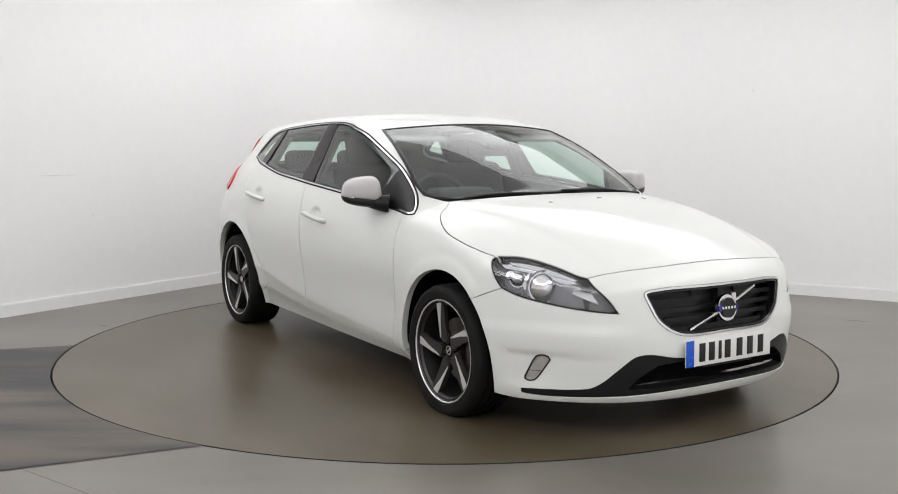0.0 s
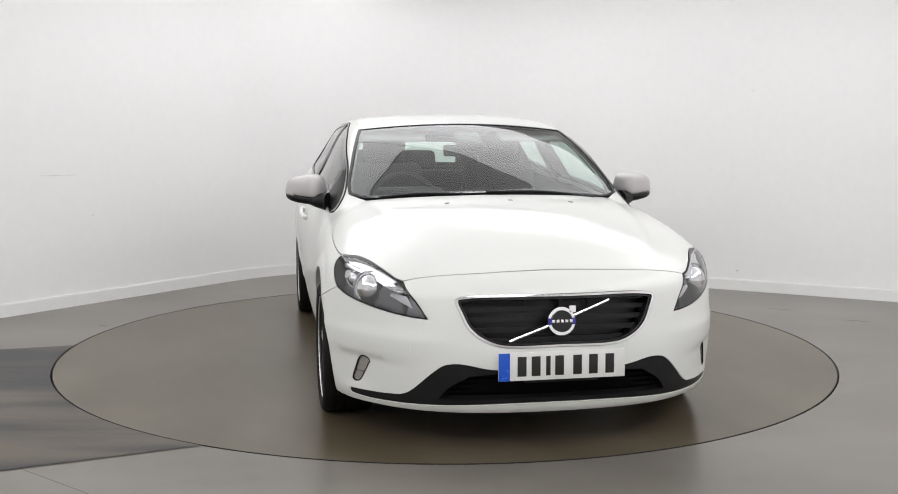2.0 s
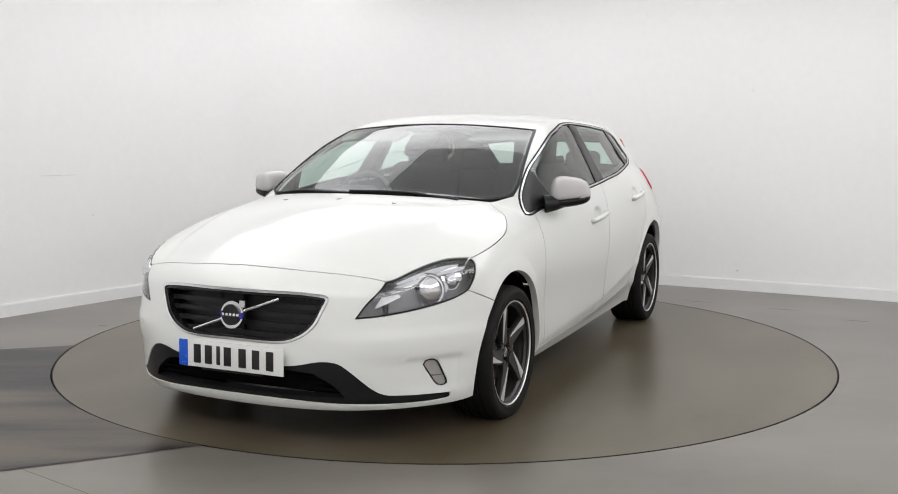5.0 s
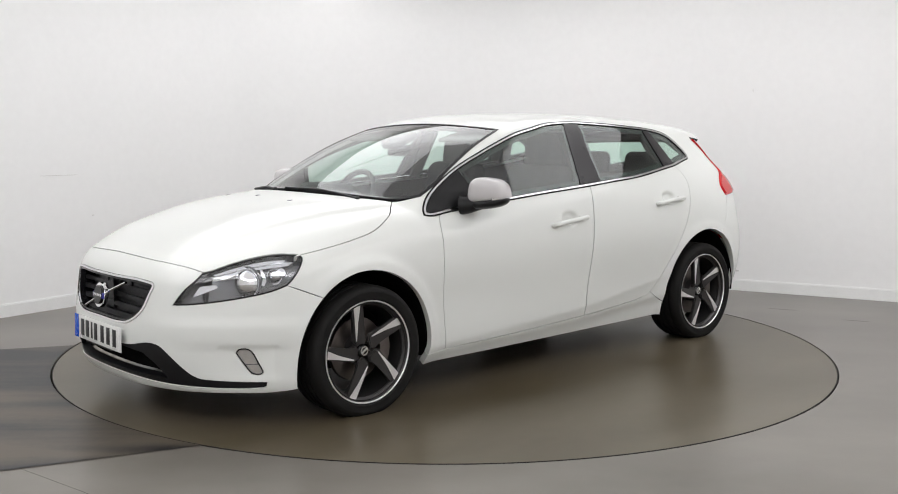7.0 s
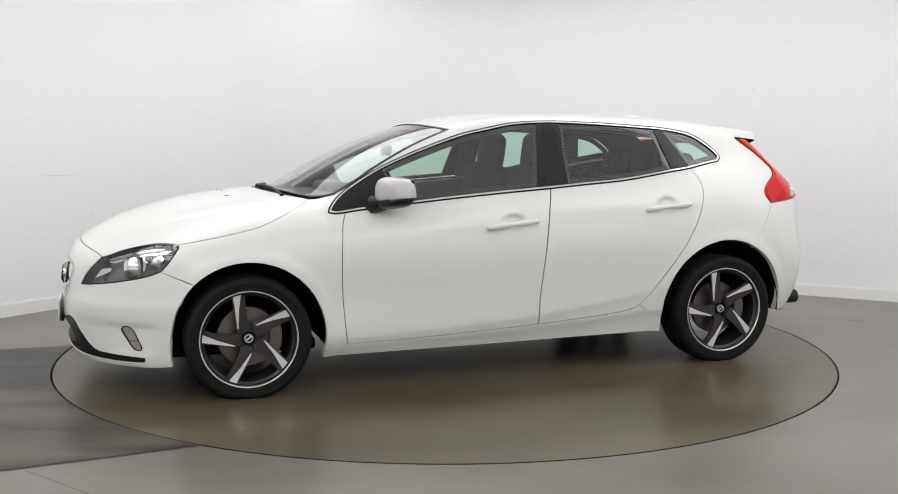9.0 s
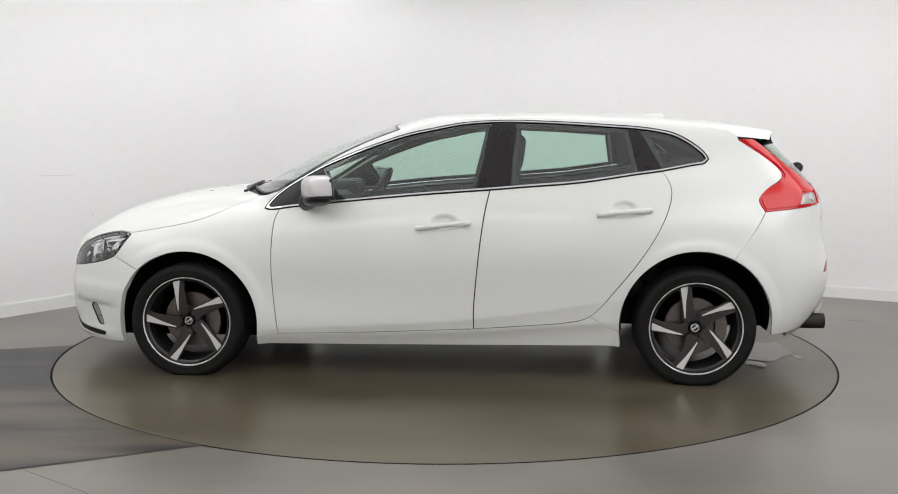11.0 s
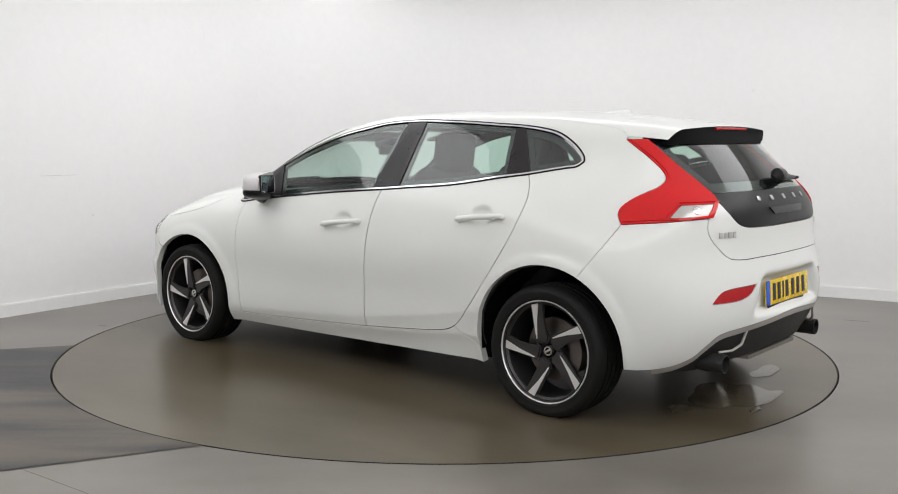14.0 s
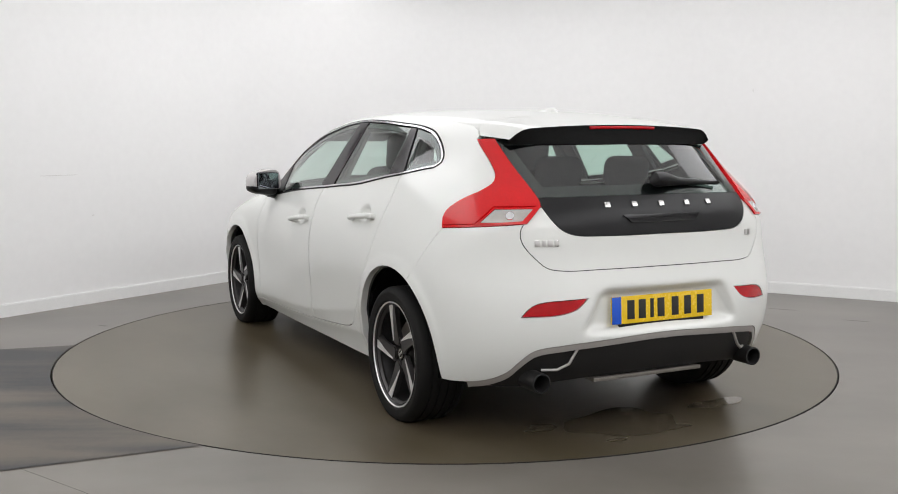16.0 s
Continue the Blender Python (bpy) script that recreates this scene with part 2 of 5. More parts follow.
def lathe(profile, n=64, bm=None, m=None, closed=False):
    """Turns (radius, height) points about the y axis."""
    b = bmesh.new()
    rings = [[b.verts.new((r * math.cos(2 * math.pi * k / n), y, r * math.sin(2 * math.pi * k / n))) for k in range(n)] for r, y in profile]
    pairs = list(zip(rings, rings[1:])) + ([(rings[-1], rings[0])] if closed else [])
    for a, c in pairs:
        for k in range(n):
            b.faces.new((a[k], a[(k + 1) % n], c[(k + 1) % n], c[k]))
    if not closed:
        for ring, (r, y) in ((rings[0], profile[0]), (rings[-1], profile[-1])):
            if r > .0005:
                b.faces.new(ring)
    if m is not None:
        b.transform(m)
    return join(b, bm)


def tube(points, radius, n=10, bm=None, closed=False):
    """A round bar along points."""
    b = bmesh.new()
    pts = [Vector(p) for p in points]
    rings = []
    for i, p in enumerate(pts):
        if closed:
            d = pts[(i + 1) % len(pts)] - pts[i - 1]
        else:
            d = pts[min(i + 1, len(pts) - 1)] - pts[max(i - 1, 0)]
        q = d.to_track_quat("Z", "Y").to_matrix()
        r = radius[i] if isinstance(radius, (list, tuple)) else radius
        rings.append([b.verts.new(p + q @ Vector((r * math.cos(a), r * math.sin(a), 0))) for a in (2 * math.pi * k / n for k in range(n))])
    for a, c in list(zip(rings, rings[1:])) + ([(rings[-1], rings[0])] if closed else []):
        for k in range(n):
            b.faces.new((a[k], a[(k + 1) % n], c[(k + 1) % n], c[k]))
    if not closed:
        b.faces.new(rings[0])
        b.faces.new(rings[-1])
    return join(b, bm)


def prism(outline, depth, m=None, bm=None, bevel=0.0):
    """An outline in x and y, given depth along z, with softened edges."""
    b = bmesh.new()
    low = [b.verts.new((x, y, 0)) for x, y in outline]
    high = [b.verts.new((x, y, depth)) for x, y in outline]
    b.faces.new(low[::-1])
    top = b.faces.new(high)
    for i in range(len(low)):
        j = (i + 1) % len(low)
        b.faces.new((low[i], low[j], high[j], high[i]))
    if bevel:
        bmesh.ops.bevel(b, geom=list(top.edges), offset=bevel, segments=2, affect="EDGES")
    if m is not None:
        b.transform(m)
    return join(b, bm)


# ---- panels cut out of the skin ----
def curve(points, step=.02):
    """A smooth line through points, finely divided."""
    p = np.asarray(points, float)
    if len(p) < 3:
        n = max(int(np.linalg.norm(p[-1] - p[0]) / step), 1)
        return p[0] + (p[-1] - p[0]) * np.linspace(0, 1, n + 1)[:, None]
    ext = np.vstack([2 * p[0] - p[1], p, 2 * p[-1] - p[-2]])
    out = []
    for i in range(1, len(ext) - 2):
        a, b, c, d = ext[i - 1:i + 3]
        n = max(int(np.ceil(np.linalg.norm(c - b) / step)), 1)
        t = np.linspace(0, 1, n, endpoint=False)[:, None]
        k0, k1, k2 = (max(np.linalg.norm(v), 1e-6) ** .5 for v in (b - a, c - b, d - c))
        m1 = ((b - a) / k0 - (c - a) / (k0 + k1) + (c - b) / k1) * k1
        m2 = ((c - b) / k1 - (d - b) / (k1 + k2) + (d - c) / k2) * k1
        out.append((2 * t ** 3 - 3 * t ** 2 + 1) * b + (t ** 3 - 2 * t ** 2 + t) * m1 + (-2 * t ** 3 + 3 * t ** 2) * c + (t ** 3 - t ** 2) * m2)
    return np.vstack(out + [p[-1:]])


def outline(chart, *runs):
    """A closed loop in a chart out of smooth runs of points in space; corners where runs meet."""
    pts = np.vstack([curve(to_chart(chart, run)) for run in runs])
    keep = [0]
    for i in range(1, len(pts)):
        if np.linalg.norm(pts[i] - pts[keep[-1]]) > .004:
            keep.append(i)
    if np.linalg.norm(pts[keep[-1]] - pts[keep[0]]) < .004:
        keep.pop()
    return pts[keep]


def whole(chart, half):
    """The loop whose left half is given, from the middle line to the middle line."""
    k = 1 if chart == "roll" else 0
    other = half[::-1].copy()
    other[:, k] *= -1
    both = np.vstack([half, other])
    keep = [i for i in range(len(both)) if np.linalg.norm(both[i] - both[i - 1]) > .003]
    return both[keep]


def area(loop):
    x, y = loop.T
    return (x * np.roll(y, -1) - np.roll(x, -1) * y).sum() / 2


def shrink(loop, d):
    """Moves a loop inwards by d (outwards if below zero)."""
    if area(loop) < 0:
        loop = loop[::-1]
    e = np.roll(loop, -1, 0) - loop
    e /= np.maximum(np.linalg.norm(e, axis=1), 1e-9)[:, None]
    n = np.stack([-e[:, 1], e[:, 0]], -1)
    s = n + np.roll(n, 1, 0)
    s /= np.maximum((s * s).sum(1), .5)[:, None] / 2
    return loop + s * d


def inside(q, loops):
    hit = np.zeros(len(q), bool)
    for loop in loops:
        a, b = loop, np.roll(loop, -1, 0)
        y = q[:, 1:2]
        cross = (a[:, 1] > y) != (b[:, 1] > y)
        with np.errstate(divide="ignore", invalid="ignore"):
            x = a[:, 0] + (y - a[:, 1]) / (b[:, 1] - a[:, 1]) * (b[:, 0] - a[:, 0])
        hit ^= (np.where(cross, x, -1e9) > q[:, :1]).sum(1) % 2 == 1
    return hit


def clip(loop, p0, p1):
    """The part of a loop to the left of the line from p0 to p1."""
    p0, p1 = np.asarray(p0), np.asarray(p1)
    d = p1 - p0
    s = d[0] * (loop[:, 1] - p0[1]) - d[1] * (loop[:, 0] - p0[0])
    out = []
    for i in range(len(loop)):
        j = (i + 1) % len(loop)
        if s[i] >= 0:
            out.append(loop[i])
        if (s[i] >= 0) != (s[j] >= 0):
            out.append(loop[i] + (loop[j] - loop[i]) * s[i] / (s[i] - s[j]))
    return np.array(out)


from mathutils.geometry import delaunay_2d_cdt


def panel(name, chart, loops, material, parent, label="", gap=.001, depth=.02, lift=0.0, step=.034, both=False, fine=()):
    """A sheet of the skin inside the first loop and outside the others, with its rim turned in. both: also its mirror image."""
    loops = [shrink(np.asarray(l), gap if i == 0 else -gap) for i, l in enumerate(loops)]
    lo, hi = loops[0].min(0), loops[0].max(0)
    gx, gy = np.meshgrid(np.arange(lo[0], hi[0], step), np.arange(lo[1], hi[1], step * .9), indexing="ij")
    gx[:, 1::2] += step / 2
    grid = np.stack([gx.ravel(), gy.ravel()], -1)
    for (cu, cv), r in fine:
        gx, gy = np.meshgrid(np.arange(cu - r, cu + r, .009), np.arange(cv - r, cv + r, .009), indexing="ij")
        grid = np.vstack([grid[np.hypot(grid[:, 0] - cu, grid[:, 1] - cv) > r * 1.05], np.stack([gx.ravel(), gy.ravel()], -1)[np.hypot(gx - cu, gy - cv).ravel() < r]])
    grid = grid[inside(grid, loops)]
    rim = np.vstack(loops)
    a, b = rim, np.vstack([np.roll(l, -1, 0) for l in loops])
    keep = []
    for chunk in np.array_split(grid, max(len(grid) // 400, 1)):
        ab, ap = b - a, chunk[:, None] - a[None]
        t = np.clip((ap * ab).sum(2) / np.maximum((ab * ab).sum(1), 1e-12), 0, 1)
        keep.append(np.linalg.norm(ap - t[..., None] * ab, axis=2).min(1) > (.006 if fine else step * .45))
    grid = grid[np.concatenate(keep)] if len(grid) else grid
    edges, k = [], 0
    for l in loops:
        edges += [(k + i, k + (i + 1) % len(l)) for i in range(len(l))]
        k += len(l)
    verts, _, faces, *_ = delaunay_2d_cdt([Vector(p) for p in np.vstack([rim, grid])], edges, [], 0, 1e-5)
    q = np.array([tuple(v) for v in verts])
    f = np.array([t for t in faces if len(t) == 3])
    f = f[inside(q[f].mean(1), loops)]
    p = from_chart(chart, q)
    n = skin_normal(p)
    p = p + n * lift
    t = p[f]
    turned = (np.cross(t[:, 1] - t[:, 0], t[:, 2] - t[:, 0]) * n[f].sum(1)).sum(1) < 0
    f[turned] = f[turned][:, ::-1]
    tris = f.tolist()
    if depth:
        seen = {}
        for tri in tris:
            for i in range(3):
                seen[(tri[i], tri[(i + 1) % 3])] = tri[(i + 2) % 3]
        extra, extra_n = [], []
        base = len(p)
        for (i, j), c in seen.items():
            if (j, i) in seen:
                continue
            side = np.cross(p[j] - p[i], n[i])
            side /= max(np.linalg.norm(side), 1e-9)
            s = base + len(extra)
            extra += [p[i], p[j], p[j] - n[j] * depth, p[i] - n[i] * depth]
            extra_n += [side] * 4
            tris.append([s + 1, s, s + 3, s + 2])
        p, n = np.vstack([p, extra]), np.vstack([n, extra_n])
    made = []
    for sign in ((1, -1) if both else (1,)):
        me = bpy.data.meshes.new(name)
        pp, nn = p * (1, sign, 1), n * (1, sign, 1)
        me.from_pydata(pp.tolist(), [], [t if sign > 0 else t[::-1] for t in tris])
        me.materials.append(material)
        me.shade_smooth()
        me.normals_split_custom_set_from_vertices(nn.tolist())
        ob = new(name, me)
        ob.parent = parent
        if label:
            tagged(ob, label)
        made.append(ob)
    return made


def on_side(points):
    """Points of the skin's left side from (x, z)."""
    a = np.asarray(points, float)
    return np.stack([a[:, 0], half_width(a[:, 0], a[:, 1]), a[:, 1]], -1)


def arc(cx, start, end, n=28):
    """Part of a wheel opening's edge, by angles in degrees from straight ahead upwards."""
    r, cz = (.376, .287) if cx > 0 else (.386, .306)
    t = np.radians(np.linspace(start, end, n))
    return on_side(np.stack([cx + r * np.cos(t), cz + r * np.sin(t)], -1))


# ---- the room ----
def streaked(name, dark, light, rough, angle, stretch, scale, spec=.4, low=.22, high=.86):
    """A floor whose tone runs in streaks."""
    m = bpy.data.materials.new(name)
    m.use_nodes = True
    nt = m.node_tree
    b = nt.nodes["Principled BSDF"]
    place, turn, n1, n2, ramp, add = (nt.nodes.new("ShaderNode" + k) for k in ("TexCoord", "Mapping", "TexNoise", "TexNoise", "ValToRGB", "Math"))
    turn.inputs["Rotation"].default_value = (0, 0, radians(-angle))
    turn.inputs["Scale"].default_value = (1 / stretch, 1, 1)
    n1.inputs["Scale"].default_value, n1.inputs["Detail"].default_value = scale, 6
    n2.inputs["Scale"].default_value, n2.inputs["Detail"].default_value = scale * 9, 4
    nt.links.new(place.outputs["Object"], turn.inputs[0])
    nt.links.new(turn.outputs[0], n1.inputs["Vector"])
    nt.links.new(place.outputs["Object"], n2.inputs["Vector"])
    add.operation, add.inputs[1].default_value = "MULTIPLY_ADD", .08
    nt.links.new(n2.outputs["Fac"], add.inputs[0])
    nt.links.new(n1.outputs["Fac"], add.inputs[2])
    e = ramp.color_ramp.elements
    b.inputs["Specular IOR Level"].default_value = spec
    e[0].position, e[0].color = low, (*dark, 1)
    e[1].position, e[1].color = high, (*light, 1)
    nt.links.new(add.outputs[0], ramp.inputs[0])
    nt.links.new(ramp.outputs[0], b.inputs["Base Color"])
    gloss = nt.nodes.new("ShaderNodeMapRange")
    gloss.inputs["From Min"].default_value, gloss.inputs["From Max"].default_value = .2, .9
    gloss.inputs["To Min"].default_value, gloss.inputs["To Max"].default_value = rough, rough + .04
    nt.links.new(add.outputs[0], gloss.inputs["Value"])
    nt.links.new(gloss.outputs[0], b.inputs["Roughness"])
    return m


FLOOR = streaked("floor_vinyl", (.118, .107, .093), (.196, .180, .160), .27, 0, 1.6, 1.3, spec=.34, low=.32, high=.72)
DECK = streaked("turntable_vinyl", (.062, .048, .027), (.120, .101, .072), .27, 25, 2.0, 1.6, spec=.34, low=.34, high=.70)
PATCH = streaked("worn_dark_vinyl", (.012, .013, .016), (.098, .082, .062), .32, 21, 7.0, 3.0, low=.45, high=.64, spec=.22)
WALL = mat("wall_paint", (.88, .875, .87), .55, vary=.02, scale=1.2, bump=.12, bump_scale=60)
BOARD = mat("skirting_paint", (.86, .86, .85), .35, vary=.03)
CEIL = mat("ceiling_paint", (.82, .82, .82), .8, vary=.02)
PIT = mat("dark_gap", (.012, .011, .010), .8, vary=.2)
WET = mat("water_film", (.098, .081, .056), .13, vary=.12, scale=5, rough_vary=.03)
GREY_MARK = mat("scuff", (.125, .118, .108), .4, vary=.2)

DISC_R, GAP_R = 2.2475, 2.2555
CORNER, ALONG_RIGHT, ALONG_LEFT = Vector((-.951, 3.979, 0)), Vector((.877, -.480, 0)), Vector((-.567, -.824, 0))
ROOM_H, COVE = 2.9, 1.7


def ring_sheet(r0, r1, z, n=160):
    bm = bmesh.new()
    a = [bm.verts.new((r0 * math.cos(t), r0 * math.sin(t), z)) for t in (2 * math.pi * k / n for k in range(n))]
    b = [bm.verts.new((r1 * math.cos(t), r1 * math.sin(t), z)) for t in (2 * math.pi * k / n for k in range(n))]
    lo = [bm.verts.new((v.co.x, v.co.y, z - .05)) for v in a]
    for k in range(n):
        j = (k + 1) % n
        bm.faces.new((a[k], b[k], b[j], a[j]))
        bm.faces.new((lo[k], a[k], a[j], lo[j]))
    return bm


tagged(part("floor", ring_sheet(GAP_R, 14, 0), FLOOR), "grey-beige vinyl floor", "floor", kind="structure")
bm = bmesh.new()
bmesh.ops.create_circle(bm, segments=96, radius=GAP_R + .05, cap_ends=True)
bmesh.ops.translate(bm, verts=bm.verts, vec=(0, 0, -.048))
tagged(part("floor_pit", bm, PIT), "dark gap round the turntable", "floor", kind="structure")

turntable = tagged(new("turntable"), "large round vinyl-covered turntable set flush in the floor", "turntable")
bm = bmesh.new()
n = 160
top = [bm.verts.new((DISC_R * math.cos(t), DISC_R * math.sin(t), 0)) for t in (2 * math.pi * k / n for k in range(n))]
low = [bm.verts.new((v.co.x, v.co.y, -.04)) for v in top]
bm.faces.new(top)
for k in range(n):
    bm.faces.new((low[k], low[(k + 1) % n], top[(k + 1) % n], top[k]))
part("deck", bm, DECK, turntable, "beige vinyl deck")
part("edge_strip", lathe([(DISC_R - .003, .001), (DISC_R, .001), (DISC_R + .001, -.02), (DISC_R - .003, -.02)], 160, m=Matrix(((1, 0, 0, 0), (0, 0, 1, 0), (0, 1, 0, 0), (0, 0, 0, 1))), closed=True), PIT, turntable, "dark edge strip")


def blot(cx, cy, rx, ry, seed, z=.0015, turn=0, rough=.25):
    """A flat pool with an uneven edge and a slightly raised middle."""
    rng = random.Random(seed)
    ph = [rng.uniform(0, 6.28) for _ in range(5)]
    bm = bmesh.new()
    mid = bm.verts.new((cx, cy, z + .0008))
    rims = []
    for f, h in ((.7, .0007), (1, 0)):
        row = []
        for k in range(56):
            t = 2 * math.pi * k / 56
            r = f * (1 + rough * sum(math.sin((i + 2) * t + ph[i]) / (i + 2) for i in range(5)))
            x, y = rx * r * math.cos(t), ry * r * math.sin(t)
            c, s = math.cos(radians(turn)), math.sin(radians(turn))
            row.append(bm.verts.new((cx + c * x - s * y, cy + s * x + c * y, z + h)))
        rims.append(row)
    for k in range(56):
        j = (k + 1) % 56
        bm.faces.new((mid, rims[0][k], rims[0][j]))
        bm.faces.new((rims[0][k], rims[1][k], rims[1][j], rims[0][j]))
    return bm


# the wet patch behind the car, lying on the deck
puddle = part("puddle", blot(-1.86, .05, .17, .30, 3, z=.002), WET, turntable, "shallow puddle of water")
for x, y, a, b, s in ((-1.80, -.55, .06, .16, 5), (-2.02, -.12, .03, .09, 7), (-1.78, .42, .05, .08, 9), (-2.06, .22, .02, .06, 11)):
    part("puddle", blot(x, y, a, b, s, z=.002), WET, turntable)

# dark worn strip leading to the turntable
edge_far = [Vector((-2.262, -.085, 0)), Vector((-6.5, -1.35, 0))]
edge_near = [Vector((-1.00, -2.032, 0)), Vector((-5.5, -4.05, 0))]
bm = bmesh.new()
a0, a1 = math.atan2(-.085, -2.262) % (2 * math.pi), math.atan2(-2.032, -1.0) % (2 * math.pi)
rows = []
for k in range(41):
    t = a0 + (a1 - a0) * k / 40
    f = k / 40
    near = Vector((GAP_R * math.cos(t), GAP_R * math.sin(t), .003))
    far = edge_far[1].lerp(edge_near[1], f)
    rows.append([bm.verts.new(near), bm.verts.new((far.x, far.y, .003))])
for a, b in zip(rows, rows[1:]):
    bm.faces.new((a[0], a[1], b[1], b[0]))
tagged(part("floor_strip", bm, PATCH), "dark worn vinyl strip with brown streaks", "floor", kind="structure")

# a seam and small marks on the floor
tagged(part("floor_seam", tube([(-1.62, -2.30, -.0004), (-.62, -3.05, -.0004)], .001, 6), PIT), "thin dark seam in the floor", "floor", kind="structure")
for k, (x, y, a, b) in enumerate(((.43, -2.72, .012, .008), (2.5, 1.2, .10, .012), (1.95, 1.55, .12, .01), (2.85, .75, .10, .012), (-2.3, .55, .05, .012), (3.1, -.4, .16, .012))):
    tagged(part("floor_mark", blot(x, y, a, b, 20 + k, z=.001, turn=-28), GREY_MARK), "small grey scuff on the floor", "floor", kind="structure")


def wall_line(inset=0.0):
    c = CORNER + (ALONG_RIGHT + ALONG_LEFT) * inset
    r = COVE - inset
    mid = [c + ALONG_RIGHT * (r - r * math.cos(radians(a))) + ALONG_LEFT * (r - r * math.sin(radians(a))) for a in np.linspace(0, 90, 31)]
    return [c + ALONG_LEFT * 10.4] + mid + [c + ALONG_RIGHT * 9.4]


def upright(line, z0, z1, thick):
    """A wall of some thickness along a line, its near face on the line."""
    bm = bmesh.new()
    out = []
    for i, p in enumerate(line):
        d = (line[min(i + 1, len(line) - 1)] - line[max(i - 1, 0)]).normalized()
        out.append(p + Vector((-d.y, d.x, 0)) * thick)
    ring = [[bm.verts.new((q.x, q.y, z)) for q, z in ((p, z0), (p, z1), (o, z1), (o, z0))] for p, o in zip(line, out)]
    for a, b in zip(ring, ring[1:]):
        for k in range(4):
            bm.faces.new((a[k], b[k], b[(k + 1) % 4], a[(k + 1) % 4]))
    bm.faces.new(ring[0])
    bm.faces.new(ring[-1])
    return bm


line = wall_line()
tagged(part("wall_cove", upright(line, -.02, ROOM_H, .15), WALL), "white wall added out of view to close the room with a rounded corner", "wall", kind="structure")
board = wall_line(.014)
tagged(part("skirting", upright(board, 0, .085, .013), BOARD), "white skirting board", "skirting", kind="structure")
tagged(part("skirting_cap", upright(wall_line(.010), .0855, .093, .009), BOARD), "white skirting board", "skirting", kind="structure")
# small marks on the walls
MARK = mat("wall_scuff", (.62, .60, .58), .6, vary=.1)
for ends, r in ((((-2.911, 1.125, .98), (-2.741, 1.374, .98)), .0016), (((2.493, 2.091, 1.63), (2.493, 2.091, 1.655)), .002), (((2.415, 2.132, .163), (2.437, 2.120, .163)), .005), (((-2.674, 1.473, .67), (-2.666, 1.484, .672)), .003)):
    tagged(part("wall_mark", tube(ends, r, 6), MARK), "faint grey scuff on the wall", "wall", kind="structure")
a, b = line[0], line[-1]
d = a + (b - CORNER)
# unseen walls, added to close the room and bounce light back
tagged(part("added_wall_south", upright([b, d], -.02, ROOM_H, .15), WALL), "white wall added out of view to close the room", "wall", kind="structure")
tagged(part("added_wall_west", upright([d, a], -.02, ROOM_H, .15), WALL), "white wall added out of view to close the room", "wall", kind="structure")
mid = (CORNER + d) / 2
tagged(part("ceiling", block((13, 14, .1), Matrix.Translation((mid.x, mid.y, ROOM_H + .05)) @ pose(0, 0, 0, 0, 0, math.degrees(math.atan2(ALONG_RIGHT.y, ALONG_RIGHT.x)))), CEIL), "white ceiling", "ceiling", kind="structure")

# long luminous ceiling panels round the turntable
GLOW = mat("light_diffuser", (.985, .985, 1.0), .6, vary=.0, emit=CEILING_GLOW)
SOFT_GLOW = mat("dimmer_diffuser", (.985, .985, 1.0), .6, vary=.0, emit=MIDDLE_GLOW)
LIGHT_TURN = math.degrees(math.atan2(ALONG_RIGHT.y, ALONG_RIGHT.x))
LIGHT_MID = CORNER + ALONG_RIGHT * 4.6 + ALONG_LEFT * 4.9


BRIGHT_GLOW = mat("brighter_diffuser", (.985, .985, 1.0), .6, vary=.0, emit=FRONT_GLOW)


def ceiling_light(x, y, w, d, glow=None):
    """A panel w by d, x and y from the middle of the group along the walls."""
    lamp = tagged(new("ceiling_light"), "long luminous white ceiling panel", "ceiling light", "luminous panels on the ceiling")
    lamp.matrix_basis = Matrix.Translation((LIGHT_MID.x, LIGHT_MID.y, ROOM_H - .03)) @ pose(0, 0, 0, 0, 0, LIGHT_TURN) @ pose(x, y, 0)
    bm = bmesh.new()
    for sx, sy, px, py in ((w, .012, 0, d / 2 - .006), (w, .012, 0, .006 - d / 2), (.012, d - .024, w / 2 - .006, 0), (.012, d - .024, .006 - w / 2, 0)):
        block((sx, sy, .04), pose(px, py, .006), .002, 1, bm)
    part("frame", bm, BOARD, lamp)
    part("diffuser", block((w - .026, d - .026, .01), pose(0, 0, -.008), .002, 1), glow or GLOW, lamp)


ceiling_light(0, 3.35, 7.6, 1.7)
ceiling_light(0, -3.35, 7.6, 1.7, BRIGHT_GLOW)
ceiling_light(-2.95, 0, 1.7, 5.0)
ceiling_light(2.95, 0, 1.7, 5.0, BRIGHT_GLOW)
ceiling_light(0, 0, 4.2, 5.0, SOFT_GLOW)


# ---- the car ----
car = tagged(new("car"), "white five-door hatchback car parked on the round turntable", "car")
FRONT_X, REAR_X = 1.3235, -1.3235
HUB_Z = {FRONT_X: .289, REAR_X: .294}

